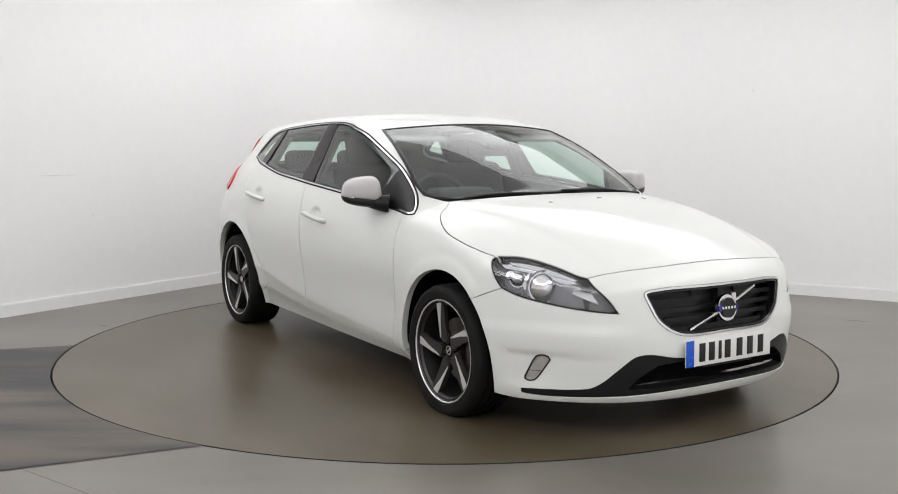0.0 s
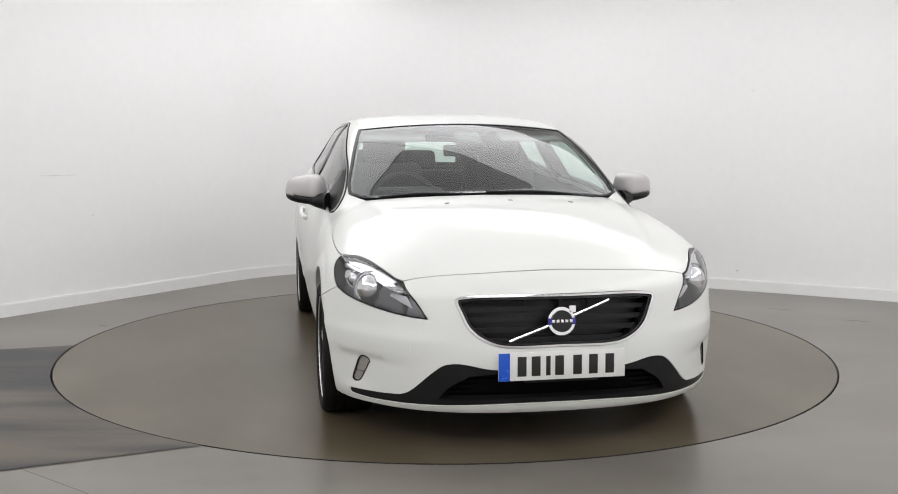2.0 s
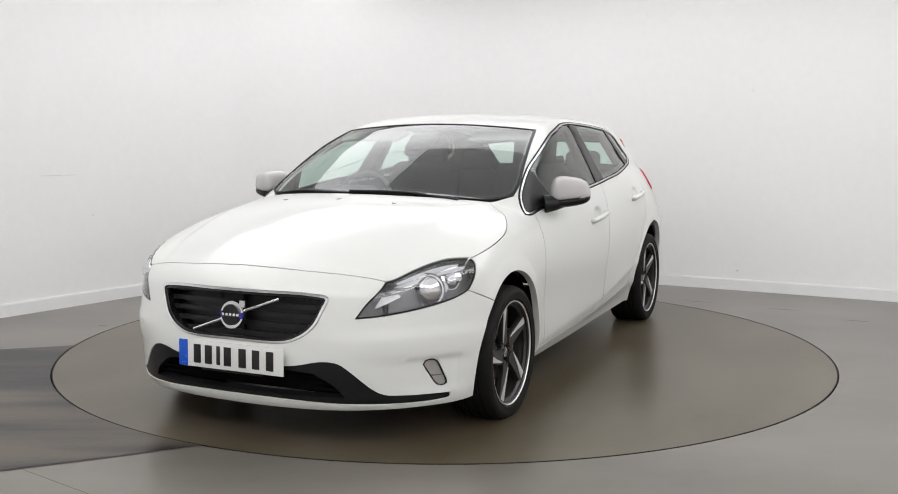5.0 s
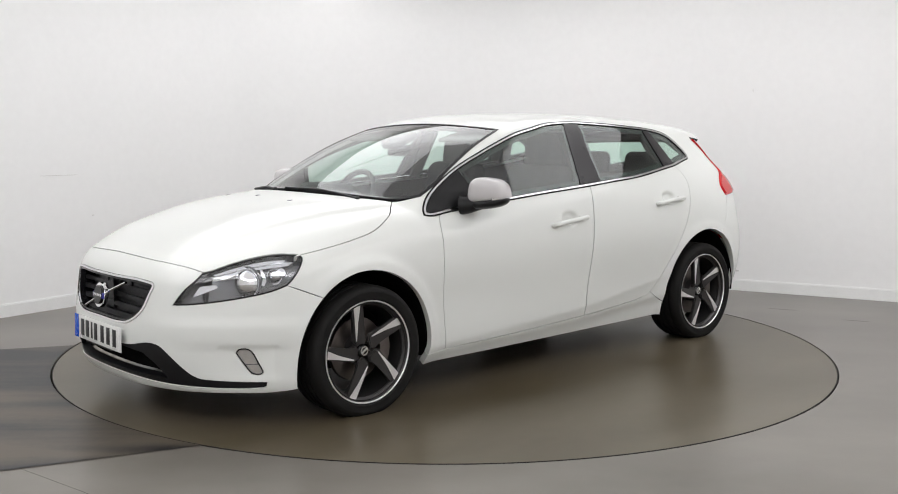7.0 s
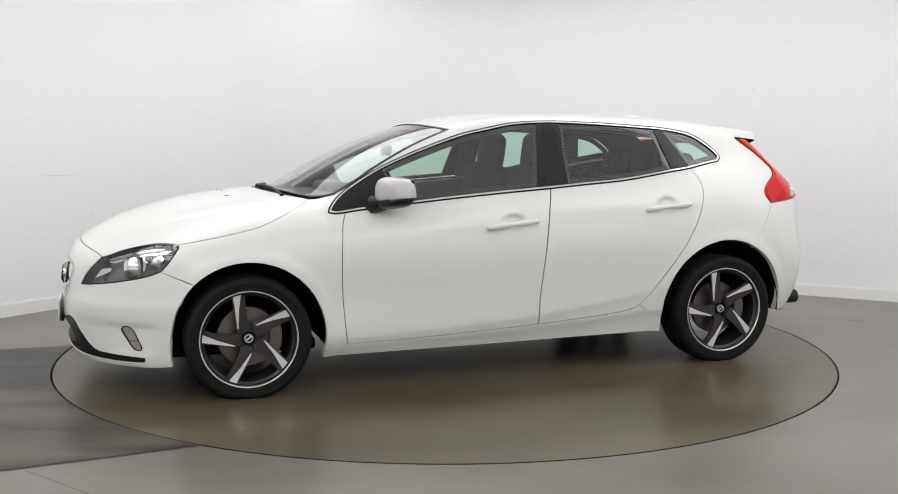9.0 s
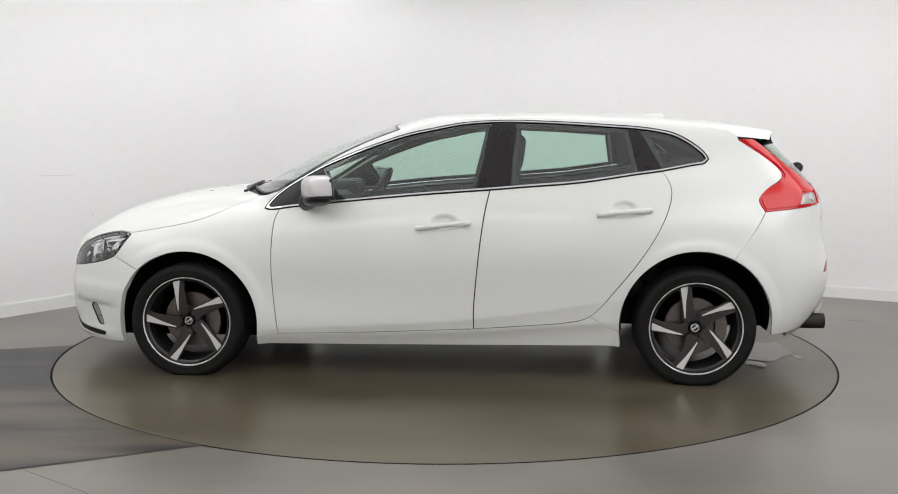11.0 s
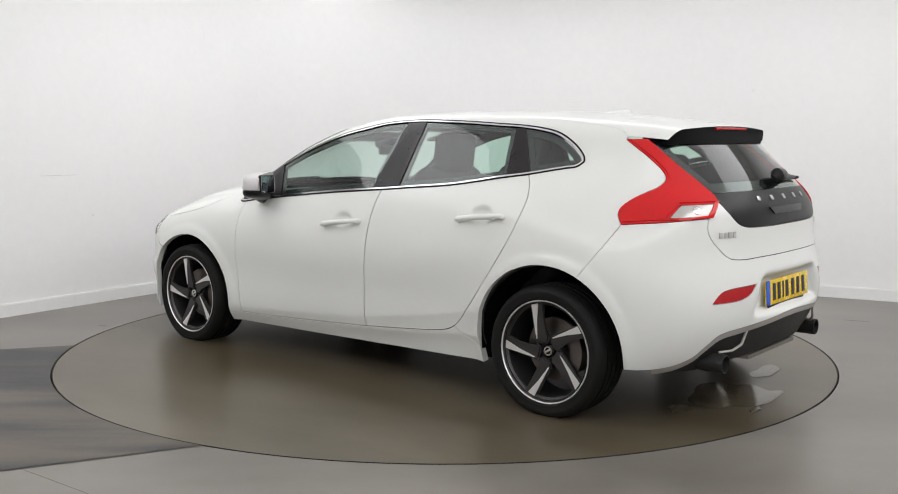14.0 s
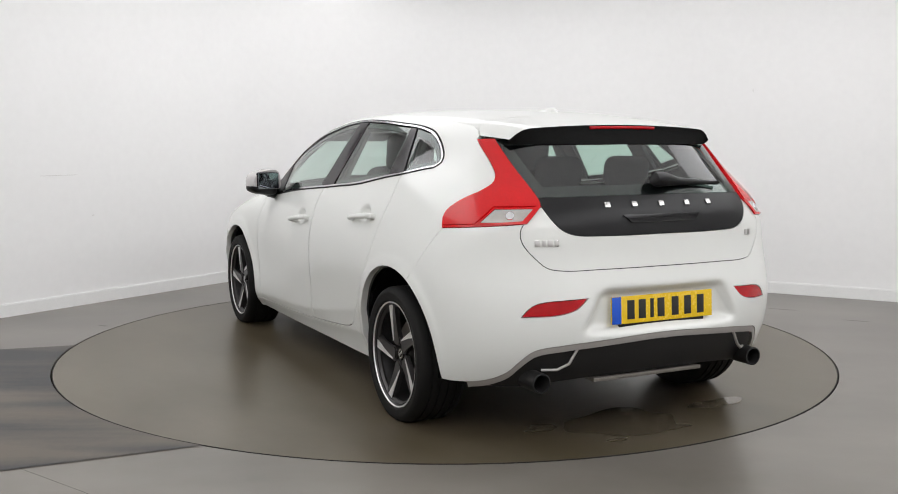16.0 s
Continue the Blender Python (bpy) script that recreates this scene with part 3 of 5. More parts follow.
WINDOW_LOW = ((.914, .803, .889), (.884, .809, .881), (.76, .806, .894), (.57, .812, .915), (.444, .819, .928), (.136, .833, .959), (-.265, .827, .989),
              (-.456, .819, 1.005), (-.745, .809, 1.03), (-1.03, .783, 1.071), (-1.146, .764, 1.086), (-1.32, .715, 1.117), (-1.372, .70, 1.126), (-1.396, .678, 1.149))
WINDOW_TOP = ((-1.396, .678, 1.149), (-1.386, .662, 1.172), (-1.352, .646, 1.206), (-1.295, .633, 1.247), (-1.222, .623, 1.283), (-1.15, .62, 1.3), (-1.018, .621, 1.318),
              (-.886, .623, 1.327), (-.588, .611, 1.345), (-.346, .601, 1.352), (-.133, .612, 1.34), (.018, .635, 1.312), (.169, .652, 1.279), (.321, .672, 1.23),
              (.475, .686, 1.172), (.632, .695, 1.104), (.77, .715, 1.025), (.84, .738, .98), (.884, .767, .941), (.908, .79, .908), (.914, .803, .889))
DOOR_FRONT = ((.833, .81, .885), (.852, .84, .834), (.86, .87, .76), (.866, .884, .656), (.866, .881, .533), (.856, .874, .379), (.84, .866, .226))
DOOR_FOOT = ((.84, .866, .226), (.439, .869, .238), (-.193, .874, .268))
DOOR_FOOT_REAR = ((-.193, .874, .268), (-.466, .876, .288), (-.66, .877, .306), (-.745, .878, .322), (-.79, .878, .344), (-.835, .88, .385), (-.898, .887, .463), (-.967, .898, .551), (-1.049, .904, .663),
                  (-1.117, .896, .772), (-1.166, .874, .876), (-1.19, .843, .96), (-1.191, .822, 1.002), (-1.174, .79, 1.052), (-1.15, .763, 1.087))
DOOR_MIDDLE = ((-.193, .874, .268), (-.192, .866, .373), (-.207, .896, .557), (-.23, .897, .764), (-.25, .869, .893), (-.272, .826, .9905))
BONNET_SIDE = ((.985, .672, .968), (1.063, .766, .929), (1.136, .809, .886), (1.248, .842, .835), (1.375, .856, .804), (1.55, .863, .774), (1.663, .842, .754))
BONNET_REAR = ((1.19, 0, .97), (1.165, .25, .97), (1.085, .5, .97), (.985, .672, .968))
BONNET_NOSE = ((2.0, .607, .683), (2.026, .56, .695), (2.069, .454, .71), (2.094, .336, .718), (2.107, .16, .727), (2.11, 0, .731))
LAMP_TOP = ((1.663, .842, .754), (1.7, .825, .755), (1.747, .794, .756), (1.828, .741, .744), (1.915, .681, .717), (1.974, .634, .69), (2.0, .607, .683))
LAMP_INNER = ((2.0, .607, .683), (2.018, .594, .656), (2.061, .552, .601), (2.091, .517, .542))
LAMP_FOOT = ((2.091, .517, .542), (2.056, .575, .546), (1.98, .663, .559), (1.844, .775, .587), (1.78, .815, .604), (1.722, .846, .628))
LAMP_BACK = ((1.722, .846, .628), (1.69, .853, .663), (1.664, .858, .706), (1.652, .853, .742), (1.663, .842, .754))
SCREEN_TOP = ((.283, 0, 1.34), (.28, .19, 1.333), (.266, .38, 1.321), (.238, .53, 1.308), (.222, .592, 1.30))
SCREEN_SIDE = ((.222, .592, 1.30), (.444, .641, 1.212), (.642, .68, 1.106), (.777, .706, 1.021), (.872, .715, .972))
SCREEN_FOOT = ((.872, .715, .972), (.94, .66, .968), (1.03, .5, .968), (1.11, .25, .968), (1.135, 0, .968))
ROOF_EDGE = ((.222, .592, 1.30), (.05, .585, 1.34), (-.35, .575, 1.37), (-.9, .565, 1.36), (-1.3, .553, 1.32), (-1.5, .55, 1.285), (-1.56, .572, 1.257))
ROOF_REAR = ((-1.56, .572, 1.257), (-1.51, .535, 1.29), (-1.47, .42, 1.33), (-1.45, .22, 1.355), (-1.445, 0, 1.36))
TAIL_FRONT = ((-1.56, .59, 1.25), (-1.604, .597, 1.221), (-1.685, .602, 1.167), (-1.755, .61, 1.11), (-1.778, .627, 1.08), (-1.768, .668, 1.048), (-1.684, .737, .998), (-1.64, .775, .955), (-1.638, .79, .925), (-1.664, .806, .886))
TAIL_FOOT = ((-1.664, .806, .886), (-1.859, .734, .903), (-1.973, .601, .917))
TAIL_INNER = ((-1.973, .601, .917), (-1.974, .55, .965), (-1.968, .521, .991), (-1.899, .527, 1.054), (-1.806, .54, 1.125), (-1.707, .549, 1.204), (-1.645, .549, 1.251))
TAIL_TOP = ((-1.645, .549, 1.251), (-1.56, .59, 1.25))
GATE_SIDE = ((-1.972, .523, .988), (-1.974, .585, .936), (-1.97, .612, .9), (-1.974, .618, .864), (-1.984, .605, .828), (-2.006, .568, .782), (-2.03, .525, .744), (-2.052, .465, .733), (-2.08, .3, .734), (-2.1, 0, .735))
BLACK_FOOT = ((-1.972, .521, .986), (-2.013, .497, .935), (-2.037, .462, .894), (-2.054, .412, .874), (-2.075, .28, .868), (-2.09, 0, .868))
GLASS_FOOT = ((-1.945, .522, 1.018), (-2.0, .3, 1.023), (-2.026, 0, 1.025))
BUMPER_SEAM = ((-1.664, .806, .886), (-1.61, .852, .80), (-1.499, .90, .650))
DIFFUSER_EDGE = ((-1.80, .765, .265), (-1.877, .705, .283), (-1.937, .652, .32), (-1.98, .622, .367), (-2.025, .577, .416), (-2.07, .478, .436), (-2.1, .32, .45), (-2.123, .1, .463), (-2.126, 0, .465))
GRILLE = ((2.199, 0, .436), (2.19, .205, .435), (2.183, .262, .443), (2.168, .327, .473), (2.153, .371, .515), (2.138, .396, .567))
GRILLE_TOP = ((2.138, .396, .567), (2.122, .413, .624), (2.138, .337, .640), (2.165, .110, .643), (2.168, 0, .643))
MASK_TOP = ((2.2, 0, .345), (2.186, .22, .345), (2.176, .302, .353), (2.16, .373, .368), (2.147, .418, .371), (2.13, .46, .363), (2.117, .491, .341), (2.096, .531, .303), (2.06, .576, .255), (2.022, .607, .231), (1.972, .658, .223), (1.876, .74, .217), (1.798, .794, .213))
MASK_FOOT = ((1.798, .794, .213), (1.791, .786, .195), (1.84, .745, .187), (1.912, .679, .187), (2.022, .554, .191), (2.082, .442, .195), (2.143, .223, .205), (2.158, 0, .208))
FOG = ((1.919, .733, .343), (1.909, .741, .36), (1.884, .76, .364), (1.864, .774, .352), (1.84, .79, .30), (1.822, .798, .254), (1.831, .789, .246), (1.861, .77, .251), (1.895, .752, .297), (1.919, .733, .343))
REFLECTOR = (((-2.011, .633, .553), (-2.022, .607, .585), (-2.038, .575, .607), (-2.1, .376, .625)), ((-2.1, .376, .625), (-2.094, .425, .582), (-2.075, .49, .562), (-2.011, .633, .553)))


def snap(run):
    """The same run, laid onto the skin along the nose chart."""
    p = curve(to_chart("nose", run), .04)
    return tuple(tuple(q) for q in from_chart("nose", p))


BONNET_NOSE, LAMP_TOP, LAMP_BACK = snap(BONNET_NOSE), snap(LAMP_TOP), snap(LAMP_BACK)


def window_loop():
    return outline("roll", WINDOW_LOW, WINDOW_TOP)


def build_shell():
    """Painted panels, each with a real gap to the next."""
    # front wing
    panel("front_wing", "roll", [outline("roll", DOOR_FRONT[::-1], WINDOW_LOW[1::-1], WINDOW_TOP[:-5:-1], ((.84, .738, .98), (.872, .715, .972), (.985, .672, .968)), BONNET_SIDE, LAMP_BACK[::-1],
          ((1.722, .846, .628), (1.575, .9, .566)), arc(FRONT_X, 48, 189.5), ((.952, .85, .226), (.84, .866, .226)))], PAINT, car, depth=.03, gap=.0012, step=.018, both=True)
    panel("front_door", "roll", [outline("roll", DOOR_FRONT[::-1], [p for p in WINDOW_LOW if -.27 < p[0] < .83], DOOR_MIDDLE[::-1], DOOR_FOOT[::-1])], PAINT, car, depth=.03, gap=.003, step=.016, both=True, fine=[(to_chart("roll", [(-.045, .878, .825)])[0], .085)])
    panel("rear_door", "roll", [outline("roll", DOOR_MIDDLE, [DOOR_MIDDLE[-1]] + [p for p in WINDOW_LOW if -1.148 < p[0] < -.28], DOOR_FOOT_REAR[::-1])], PAINT, car, depth=.03, gap=.003, step=.016, both=True, fine=[(to_chart("roll", [(-.955, .87, .898)])[0], .085)])
    panel("sill", "roll", [outline("roll", ((.955, .85, .226), (.84, .866, .226)), DOOR_FOOT, DOOR_FOOT_REAR[:5], ((-.79, .878, .344), (-.86, .878, .30), (-.938, .878, .26)), ((-.938, .878, .26), (-.944, .86, .168)), ((-.944, .86, .168), (.96, .845, .158)), ((.96, .845, .158), (.955, .85, .226)))], PAINT, car, depth=.03, gap=.0018, step=.016, both=True)
    panel("side_frame", "roll", [outline("roll", DOOR_FOOT_REAR[:3:-1], ((-.79, .878, .344), (-.86, .878, .30), (-.938, .878, .26)), ((-.938, .878, .26), (-.940, .87, .266)), arc(REAR_X, -6, 117),
          BUMPER_SEAM[::-1], TAIL_FRONT[::-1], ((-1.56, .59, 1.25), (-1.56, .572, 1.257)), ROOF_EDGE[::-1], SCREEN_SIDE, ((.872, .715, .972), (.84, .738, .98)), WINDOW_TOP[-4::-1], WINDOW_LOW[:-5:-1])], PAINT, car, depth=.03, step=.018, both=True)
    panel("bonnet", "roll", [whole("roll", outline("roll", BONNET_REAR, BONNET_SIDE, LAMP_TOP, BONNET_NOSE))], PAINT, car, depth=.025, gap=.0028, step=.022)
    panel("roof", "roll", [whole("roll", outline("roll", SCREEN_TOP, ROOF_EDGE, ROOF_REAR))], PAINT, car, depth=.02, gap=0)
    # front bumper, with openings for grille, lower intake and fog lamps
    half = outline("nose", BONNET_NOSE[::-1], LAMP_INNER, LAMP_FOOT, ((1.722, .846, .628), (1.575, .9, .566)), arc(FRONT_X, 48, -18, n=16), ((1.681, .84, .171), (1.75, .785, .165), (1.9, .67, .165), (2.03, .476, .165), (2.09, .2, .165), (2.1, 0, .165)))
    grille = whole("nose", outline("nose", GRILLE, GRILLE_TOP))
    mask = whole("nose", outline("nose", MASK_TOP, MASK_FOOT))
    fog = outline("nose", FOG)
    fog_other = fog * (-1, 1)
    panel("front_bumper", "nose", [whole("nose", half), grille, mask, fog, fog_other], PAINT, car, depth=.03, step=.024, fine=[(fog.mean(0), .13), (fog_other.mean(0), .13)])
    # rear
    rear_half = outline("tail", GATE_SIDE[::-1], TAIL_INNER[1::-1], TAIL_FOOT[::-1], BUMPER_SEAM, arc(REAR_X, 117, 186, n=16), ((-1.708, .83, .262), (-1.75, .80, .261), (-1.80, .765, .265)), DIFFUSER_EDGE)
    refl = outline("tail", *REFLECTOR)
    panel("rear_bumper", "tail", [whole("tail", rear_half), refl, refl * (-1, 1)], PAINT, car, depth=.03, step=.016)
    panel("tailgate", "tail", [whole("tail", outline("tail", BLACK_FOOT[::-1], GATE_SIDE))], PAINT, car, depth=.025, gap=.0024)
    panel("tailgate_trim", "tail", [whole("tail", outline("tail", GLASS_FOOT[::-1], ((-1.945, .522, 1.018), (-1.972, .521, .986)), BLACK_FOOT))], BLACK, car, "matt black tailgate panel", depth=.02, gap=.001)
    panel("rear_window", "tail", [whole("tail", outline("tail", GLASS_FOOT[::-1], TAIL_INNER[3:], ((-1.645, .549, 1.251), (-1.70, .4, 1.275), (-1.75, 0, 1.285))))], REAR_GLASS, car, "tinted rear window", depth=0, gap=.001)[0].visible_shadow = False
    rear_frame = outline("tail", GLASS_FOOT[::-1], TAIL_INNER[3:], ((-1.645, .549, 1.251), (-1.70, .4, 1.275), (-1.75, 0, 1.285)))
    frame_loop = whole("tail", rear_frame)
    panel("rear_window_border", "tail", [frame_loop, shrink(frame_loop, .045)], GLOSS_BLACK, car, depth=.01, gap=.001, lift=-.006)
    panel("reflector", "tail", [refl], DARK_RED, car, "dark red bumper reflector", gap=.002, depth=.02, lift=-.003, both=True)
    diffuser = outline("tail", DIFFUSER_EDGE[::-1], ((-1.80, .765, .265), (-1.85, .72, .245), (-1.95, .6, .24), (-2.0, .5, .255), (-2.03, .3, .275), (-2.05, 0, .28)))
    dl = whole("tail", diffuser)
    panel("diffuser", "tail", [dl], DIFFUSER, car, "dark grey rear diffuser", lift=-.012, depth=.02, gap=.002)
    strip = outline("tail", DIFFUSER_EDGE[::-1], [(x + .004, y - .01, z - .028) for x, y, z in DIFFUSER_EDGE])
    panel("diffuser_edge", "tail", [whole("tail", strip)], DIFF_EDGE, car, "silver diffuser edging", lift=-.002, depth=.02, gap=.002, step=.02)


def build_glass():
    loop = window_loop()
    panel("window_trim", "roll", [loop, shrink(loop, .0175)], TRIM, car, "polished window surround", lift=.003, depth=.012, gap=.0045, step=.02, both=True)
    # near-black strip painted round the trim for the shaded gap to the body
    panel("window_gap_shade", "roll", [shrink(loop, -.003), shrink(loop, .0045)], RUBBER, car, depth=.01, lift=.0022, gap=0, step=.02, both=True)
    inner = shrink(loop, .018)
    c = lambda *p: to_chart("roll", p)
    cuts = [c((.60, .74, 1.064), (.53, .805, .92)), c((-.273, .627, 1.326), (-.197, .827, .987)), c((-.398, .625, 1.329), (-.377, .821, 1.0)), c((-.99, .655, 1.28), (-1.03, .78, 1.07)), c((-1.046, .639, 1.293), (-1.156, .759, 1.09))]

    for name, i, j, m in (("mirror_sail", None, 0, BLACK), ("front_side_window", 0, 1, SIDE_GLASS), ("middle_pillar", 1, 2, PILLAR), ("rear_side_window", 2, 3, SIDE_GLASS), ("rear_pillar", 3, 4, PILLAR), ("quarter_window", 4, None, SIDE_GLASS)):
        piece = span_between(inner, cuts, i, j)
        solid = m not in (SIDE_GLASS,)
        for ob in panel(name, "roll", [piece], m, car, "" if solid else "green-tinted side window", depth=.012 if solid else 0, lift=.001 if solid else -.004, gap=.0005, step=.04, both=True):
            ob.visible_shadow = solid
        if not solid:
            panel(name + "_border", "roll", [piece, shrink(piece, .024 if name != "quarter_window" else .03)], BLACK, car, depth=.008, lift=-.007, gap=.0005, step=.03, both=True)
    screen = whole("roll", outline("roll", SCREEN_TOP, SCREEN_SIDE, SCREEN_FOOT))
    panel("windscreen", "roll", [screen], SCREEN_GLASS, car, "clear laminated windscreen", depth=0, gap=.002)[0].visible_shadow = False
    panel("windscreen_border", "roll", [screen, shrink(screen, .022)], GLOSS_BLACK, car, depth=.01, gap=.002, lift=-.005)
    panel("windscreen_seal", "roll", [shrink(screen, -.002), shrink(screen, .011)], BLACK, car, depth=.012, gap=0, lift=.003, step=.03)
    panel("cowl", "roll", [whole("roll", outline("roll", SCREEN_FOOT[::-1], ((.872, .715, .972), (.985, .672, .968)), BONNET_REAR[::-1]))], BLACK, car, "black cowl panel below the windscreen", depth=.02, lift=-.012, gap=0)


def span_between(loop, cuts, i, j):
    out = loop
    if i is not None:
        a, b = cuts[i]
        out = clip(out, b, a) if side_of(a, b, (-9, .4)) < 0 else clip(out, a, b)
    if j is not None:
        a, b = cuts[j]
        out = clip(out, b, a) if side_of(a, b, (9, .4)) < 0 else clip(out, a, b)
    return out


def side_of(a, b, p):
    return (b[0] - a[0]) * (p[1] - a[1]) - (b[1] - a[1]) * (p[0] - a[0])


build_shell()
build_glass()


def at_skin(chart, p, lift=0.0):
    """The point of the skin nearest in the chart to p, raised by lift, and its normal."""
    s = from_chart(chart, to_chart(chart, [p]))
    n = skin_normal(s)
    return Vector((s + n * lift)[0]), Vector(n[0])


def facing(p, n, up=(0, 0, 1)):
    """A pose at p whose z points along n and whose y leans to up."""
    n = Vector(n).normalized()
    x = Vector(up).cross(n).normalized()
    m = Matrix((x, n.cross(x), n)).transposed().to_4x4()
    m.translation = p
    return m


def band(loop, low, high):
    """The part of a nose or tail loop between two heights."""
    return clip(clip(loop, (-3, low), (3, low)), (3, high), (-3, high))


def build_spoiler():
    top = lambda x, y, drop: float(roof_line(x) - .075 * y * y - .12 * y ** 4) - drop
    rear = np.array(ROOF_REAR)
    rear_x = spline(rear[:, 1], rear[:, 0])
    m = 9
    grid, low = [], []
    for s in np.linspace(-1, 1, 45):
        ya, yb = s * .572, s * .532
        xa, xb = float(rear_x(abs(ya))), -1.79 + .02 * yb * yb + .05 * abs(s) ** 6
        edge = from_chart("roll", to_chart("roll", [(xa, ya, top(xa, ya, .05 * abs(s) ** 5))]))[0]
        drop = top(xa, edge[1], 0) - edge[2]
        ya = edge[1]
        row = [(xa + (xb - xa) * t, ya + (yb - ya) * t, top(xa + (xb - xa) * t, ya + (yb - ya) * t, drop)) for t in np.linspace(0, 1, m)]
        grid.append(row)
        xe, ye, ze = row[-1]
        q = from_chart("tail", to_chart("tail", [(-1.7, s * .548, 1.232 - .004 * abs(s))]))[0]
        lip = .012 * (1 - .6 * abs(s) ** 7)
        low.append([(xe + .003, ye, ze - lip), (xe * .75 + q[0] * .25, ye * .75 + q[1] * .25, ze * .55 + q[2] * .45), (q[0] - .004, q[1], q[2])])
    bm = bmesh.new()
    rows = [[bm.verts.new(p) for p in r] for r in grid]
    for a, b in zip(rows, rows[1:]):
        for k in range(m - 1):
            bm.faces.new((a[k], a[k + 1], b[k + 1], b[k]))
    spoiler = part("spoiler", bm, PAINT, car, "white roof spoiler")
    bm = bmesh.new()
    rows = [[bm.verts.new(p) for p in [g[-1]] + l] for g, l in zip(grid, low)]
    for a, b in zip(rows, rows[1:]):
        for k in range(len(a) - 1):
            bm.faces.new((a[k], a[k + 1], b[k + 1], b[k]))
    part("spoiler_underside", bm, UNDER, spoiler, "black spoiler underside")
    part("high_brake_light", tube([(l[0][0] - .004, l[0][1], l[0][2] + .001) for l in low[15:30]], .007), DARK_RED, spoiler, "dark red high brake light")


def build_lamps():
    lamp = outline("nose", LAMP_TOP, LAMP_INNER, LAMP_FOOT, LAMP_BACK)
    for sign in (1, -1):
        flip = (sign, 1)
        loop = lamp * flip
        head = panel("headlamp", "nose", [loop, shrink(loop, .007)], GLOSS_BLACK, car, "clear headlamp with dark housing", gap=.001, depth=.06, lift=-.001, step=.02)[0]
        panel("bowl", "nose", [loop], LAMP_BOWL, head, gap=.001, depth=0, lift=-.055)
        panel("lens", "nose", [loop], LENS, head, "clear lens", gap=.004, depth=0, lift=-.002)[0].visible_shadow = False
        up = lambda pts: to_chart("nose", [(x, y * sign, z) for x, y, z in pts])
        panel("brow", "nose", [up(((1.979, .638, .668), (1.871, .725, .709), (1.738, .804, .742), (1.685, .834, .738), (1.709, .831, .719), (1.843, .75, .702), (1.938, .681, .664)))], LAMP_CHROME, head, "bright brow strip", gap=0, depth=.02, lift=-.022, step=.015)
        panel("indicator_reflector", "nose", [up(((2.045, .583, .58), (2.019, .603, .628), (1.969, .658, .639), (1.963, .668, .624), (2.007, .627, .6)))], LAMP_CHROME, head, "bright indicator reflector", gap=0, depth=.02, lift=-.03, step=.015)
        panel("side_bar", "nose", [up(((1.816, .768, .706), (1.804, .778, .699), (1.795, .797, .652), (1.806, .794, .627), (1.816, .787, .635), (1.808, .787, .66)))], LAMP_CHROME, head, gap=0, depth=.02, lift=-.018, step=.012)
        panel("upper_bezel", "nose", [up(((1.985, .632, .685), (1.90, .695, .722), (1.828, .741, .742), (1.747, .794, .753), (1.70, .822, .75), (1.735, .806, .735), (1.85, .742, .712), (1.965, .65, .675)))], LAMP_CHROME, head, gap=0, depth=.02, lift=-.014, step=.015)
        p, n = at_skin("nose", (1.872, .743 * sign, .643), -.03)
        m = facing(p, (n + Vector((1.2, 0, 0))).normalized()) @ pose(0, 0, 0, 90, 0, 0)
        part("main_reflector", lathe([(.068, .012), (.066, .018), (.058, .010), (.05, -.012), (.028, -.03), (.012, -.034), (.0004, -.034)], 40, m=m @ pose(0, 0, 0, 180, 0, 0)), LAMP_CHROME, head, "round chrome reflector")
        part("bulb", lathe([(.0004, .012), (.012, .008), (.016, -.002), (.016, -.03), (.0004, -.03)], 20, m=m @ pose(0, 0, 0, 180, 0, 0)), CLEAR_LENS, head)
        part("reflector_ring", lathe([(.067, .016), (.073, .016), (.073, .006), (.067, .006)], 40, m=m @ pose(0, 0, 0, 180, 0, 0), closed=True), LAMP_GREY, head)
        p, n = at_skin("nose", (1.735, .82 * sign, .69), -.03)
        part("side_bulb", lathe([(.0004, .006), (.018, .004), (.022, -.006), (.0004, -.012)], 20, m=facing(p, n) @ pose(0, 0, 0, 90, 0, 0)), LAMP_CHROME, head)
        for k in range(5):
            t = radians(50 + 20 * k)
            part("reflector_flute", tube([m @ Vector((.024 * math.cos(t), -.004, .024 * math.sin(t))), m @ Vector((.062 * math.cos(t), -.016, .062 * math.sin(t)))], .0035, 6), LAMP_CHROME, head)
        p, n = at_skin("nose", (1.765, .806 * sign, .675), -.034)
        part("outer_reflector", lathe([(.036, .012), (.034, .016), (.026, .004), (.012, -.008), (.0004, -.010)], 28, m=facing(p, (n + Vector((.6, 0, 0))).normalized()) @ pose(0, 0, 0, -90, 0, 0)), LAMP_CHROME, head)
        fog = outline("nose", FOG) * flip
        lampf = panel("fog_lamp", "nose", [fog, shrink(fog, .006)], BLACK, car, "small fog lamp in the bumper", gap=.001, depth=.03, step=.012)[0]
        panel("fog_lens", "nose", [fog], CLEAR_LENS, lampf, "clear fluted lens", gap=.005, depth=.01, lift=-.006, step=.012)
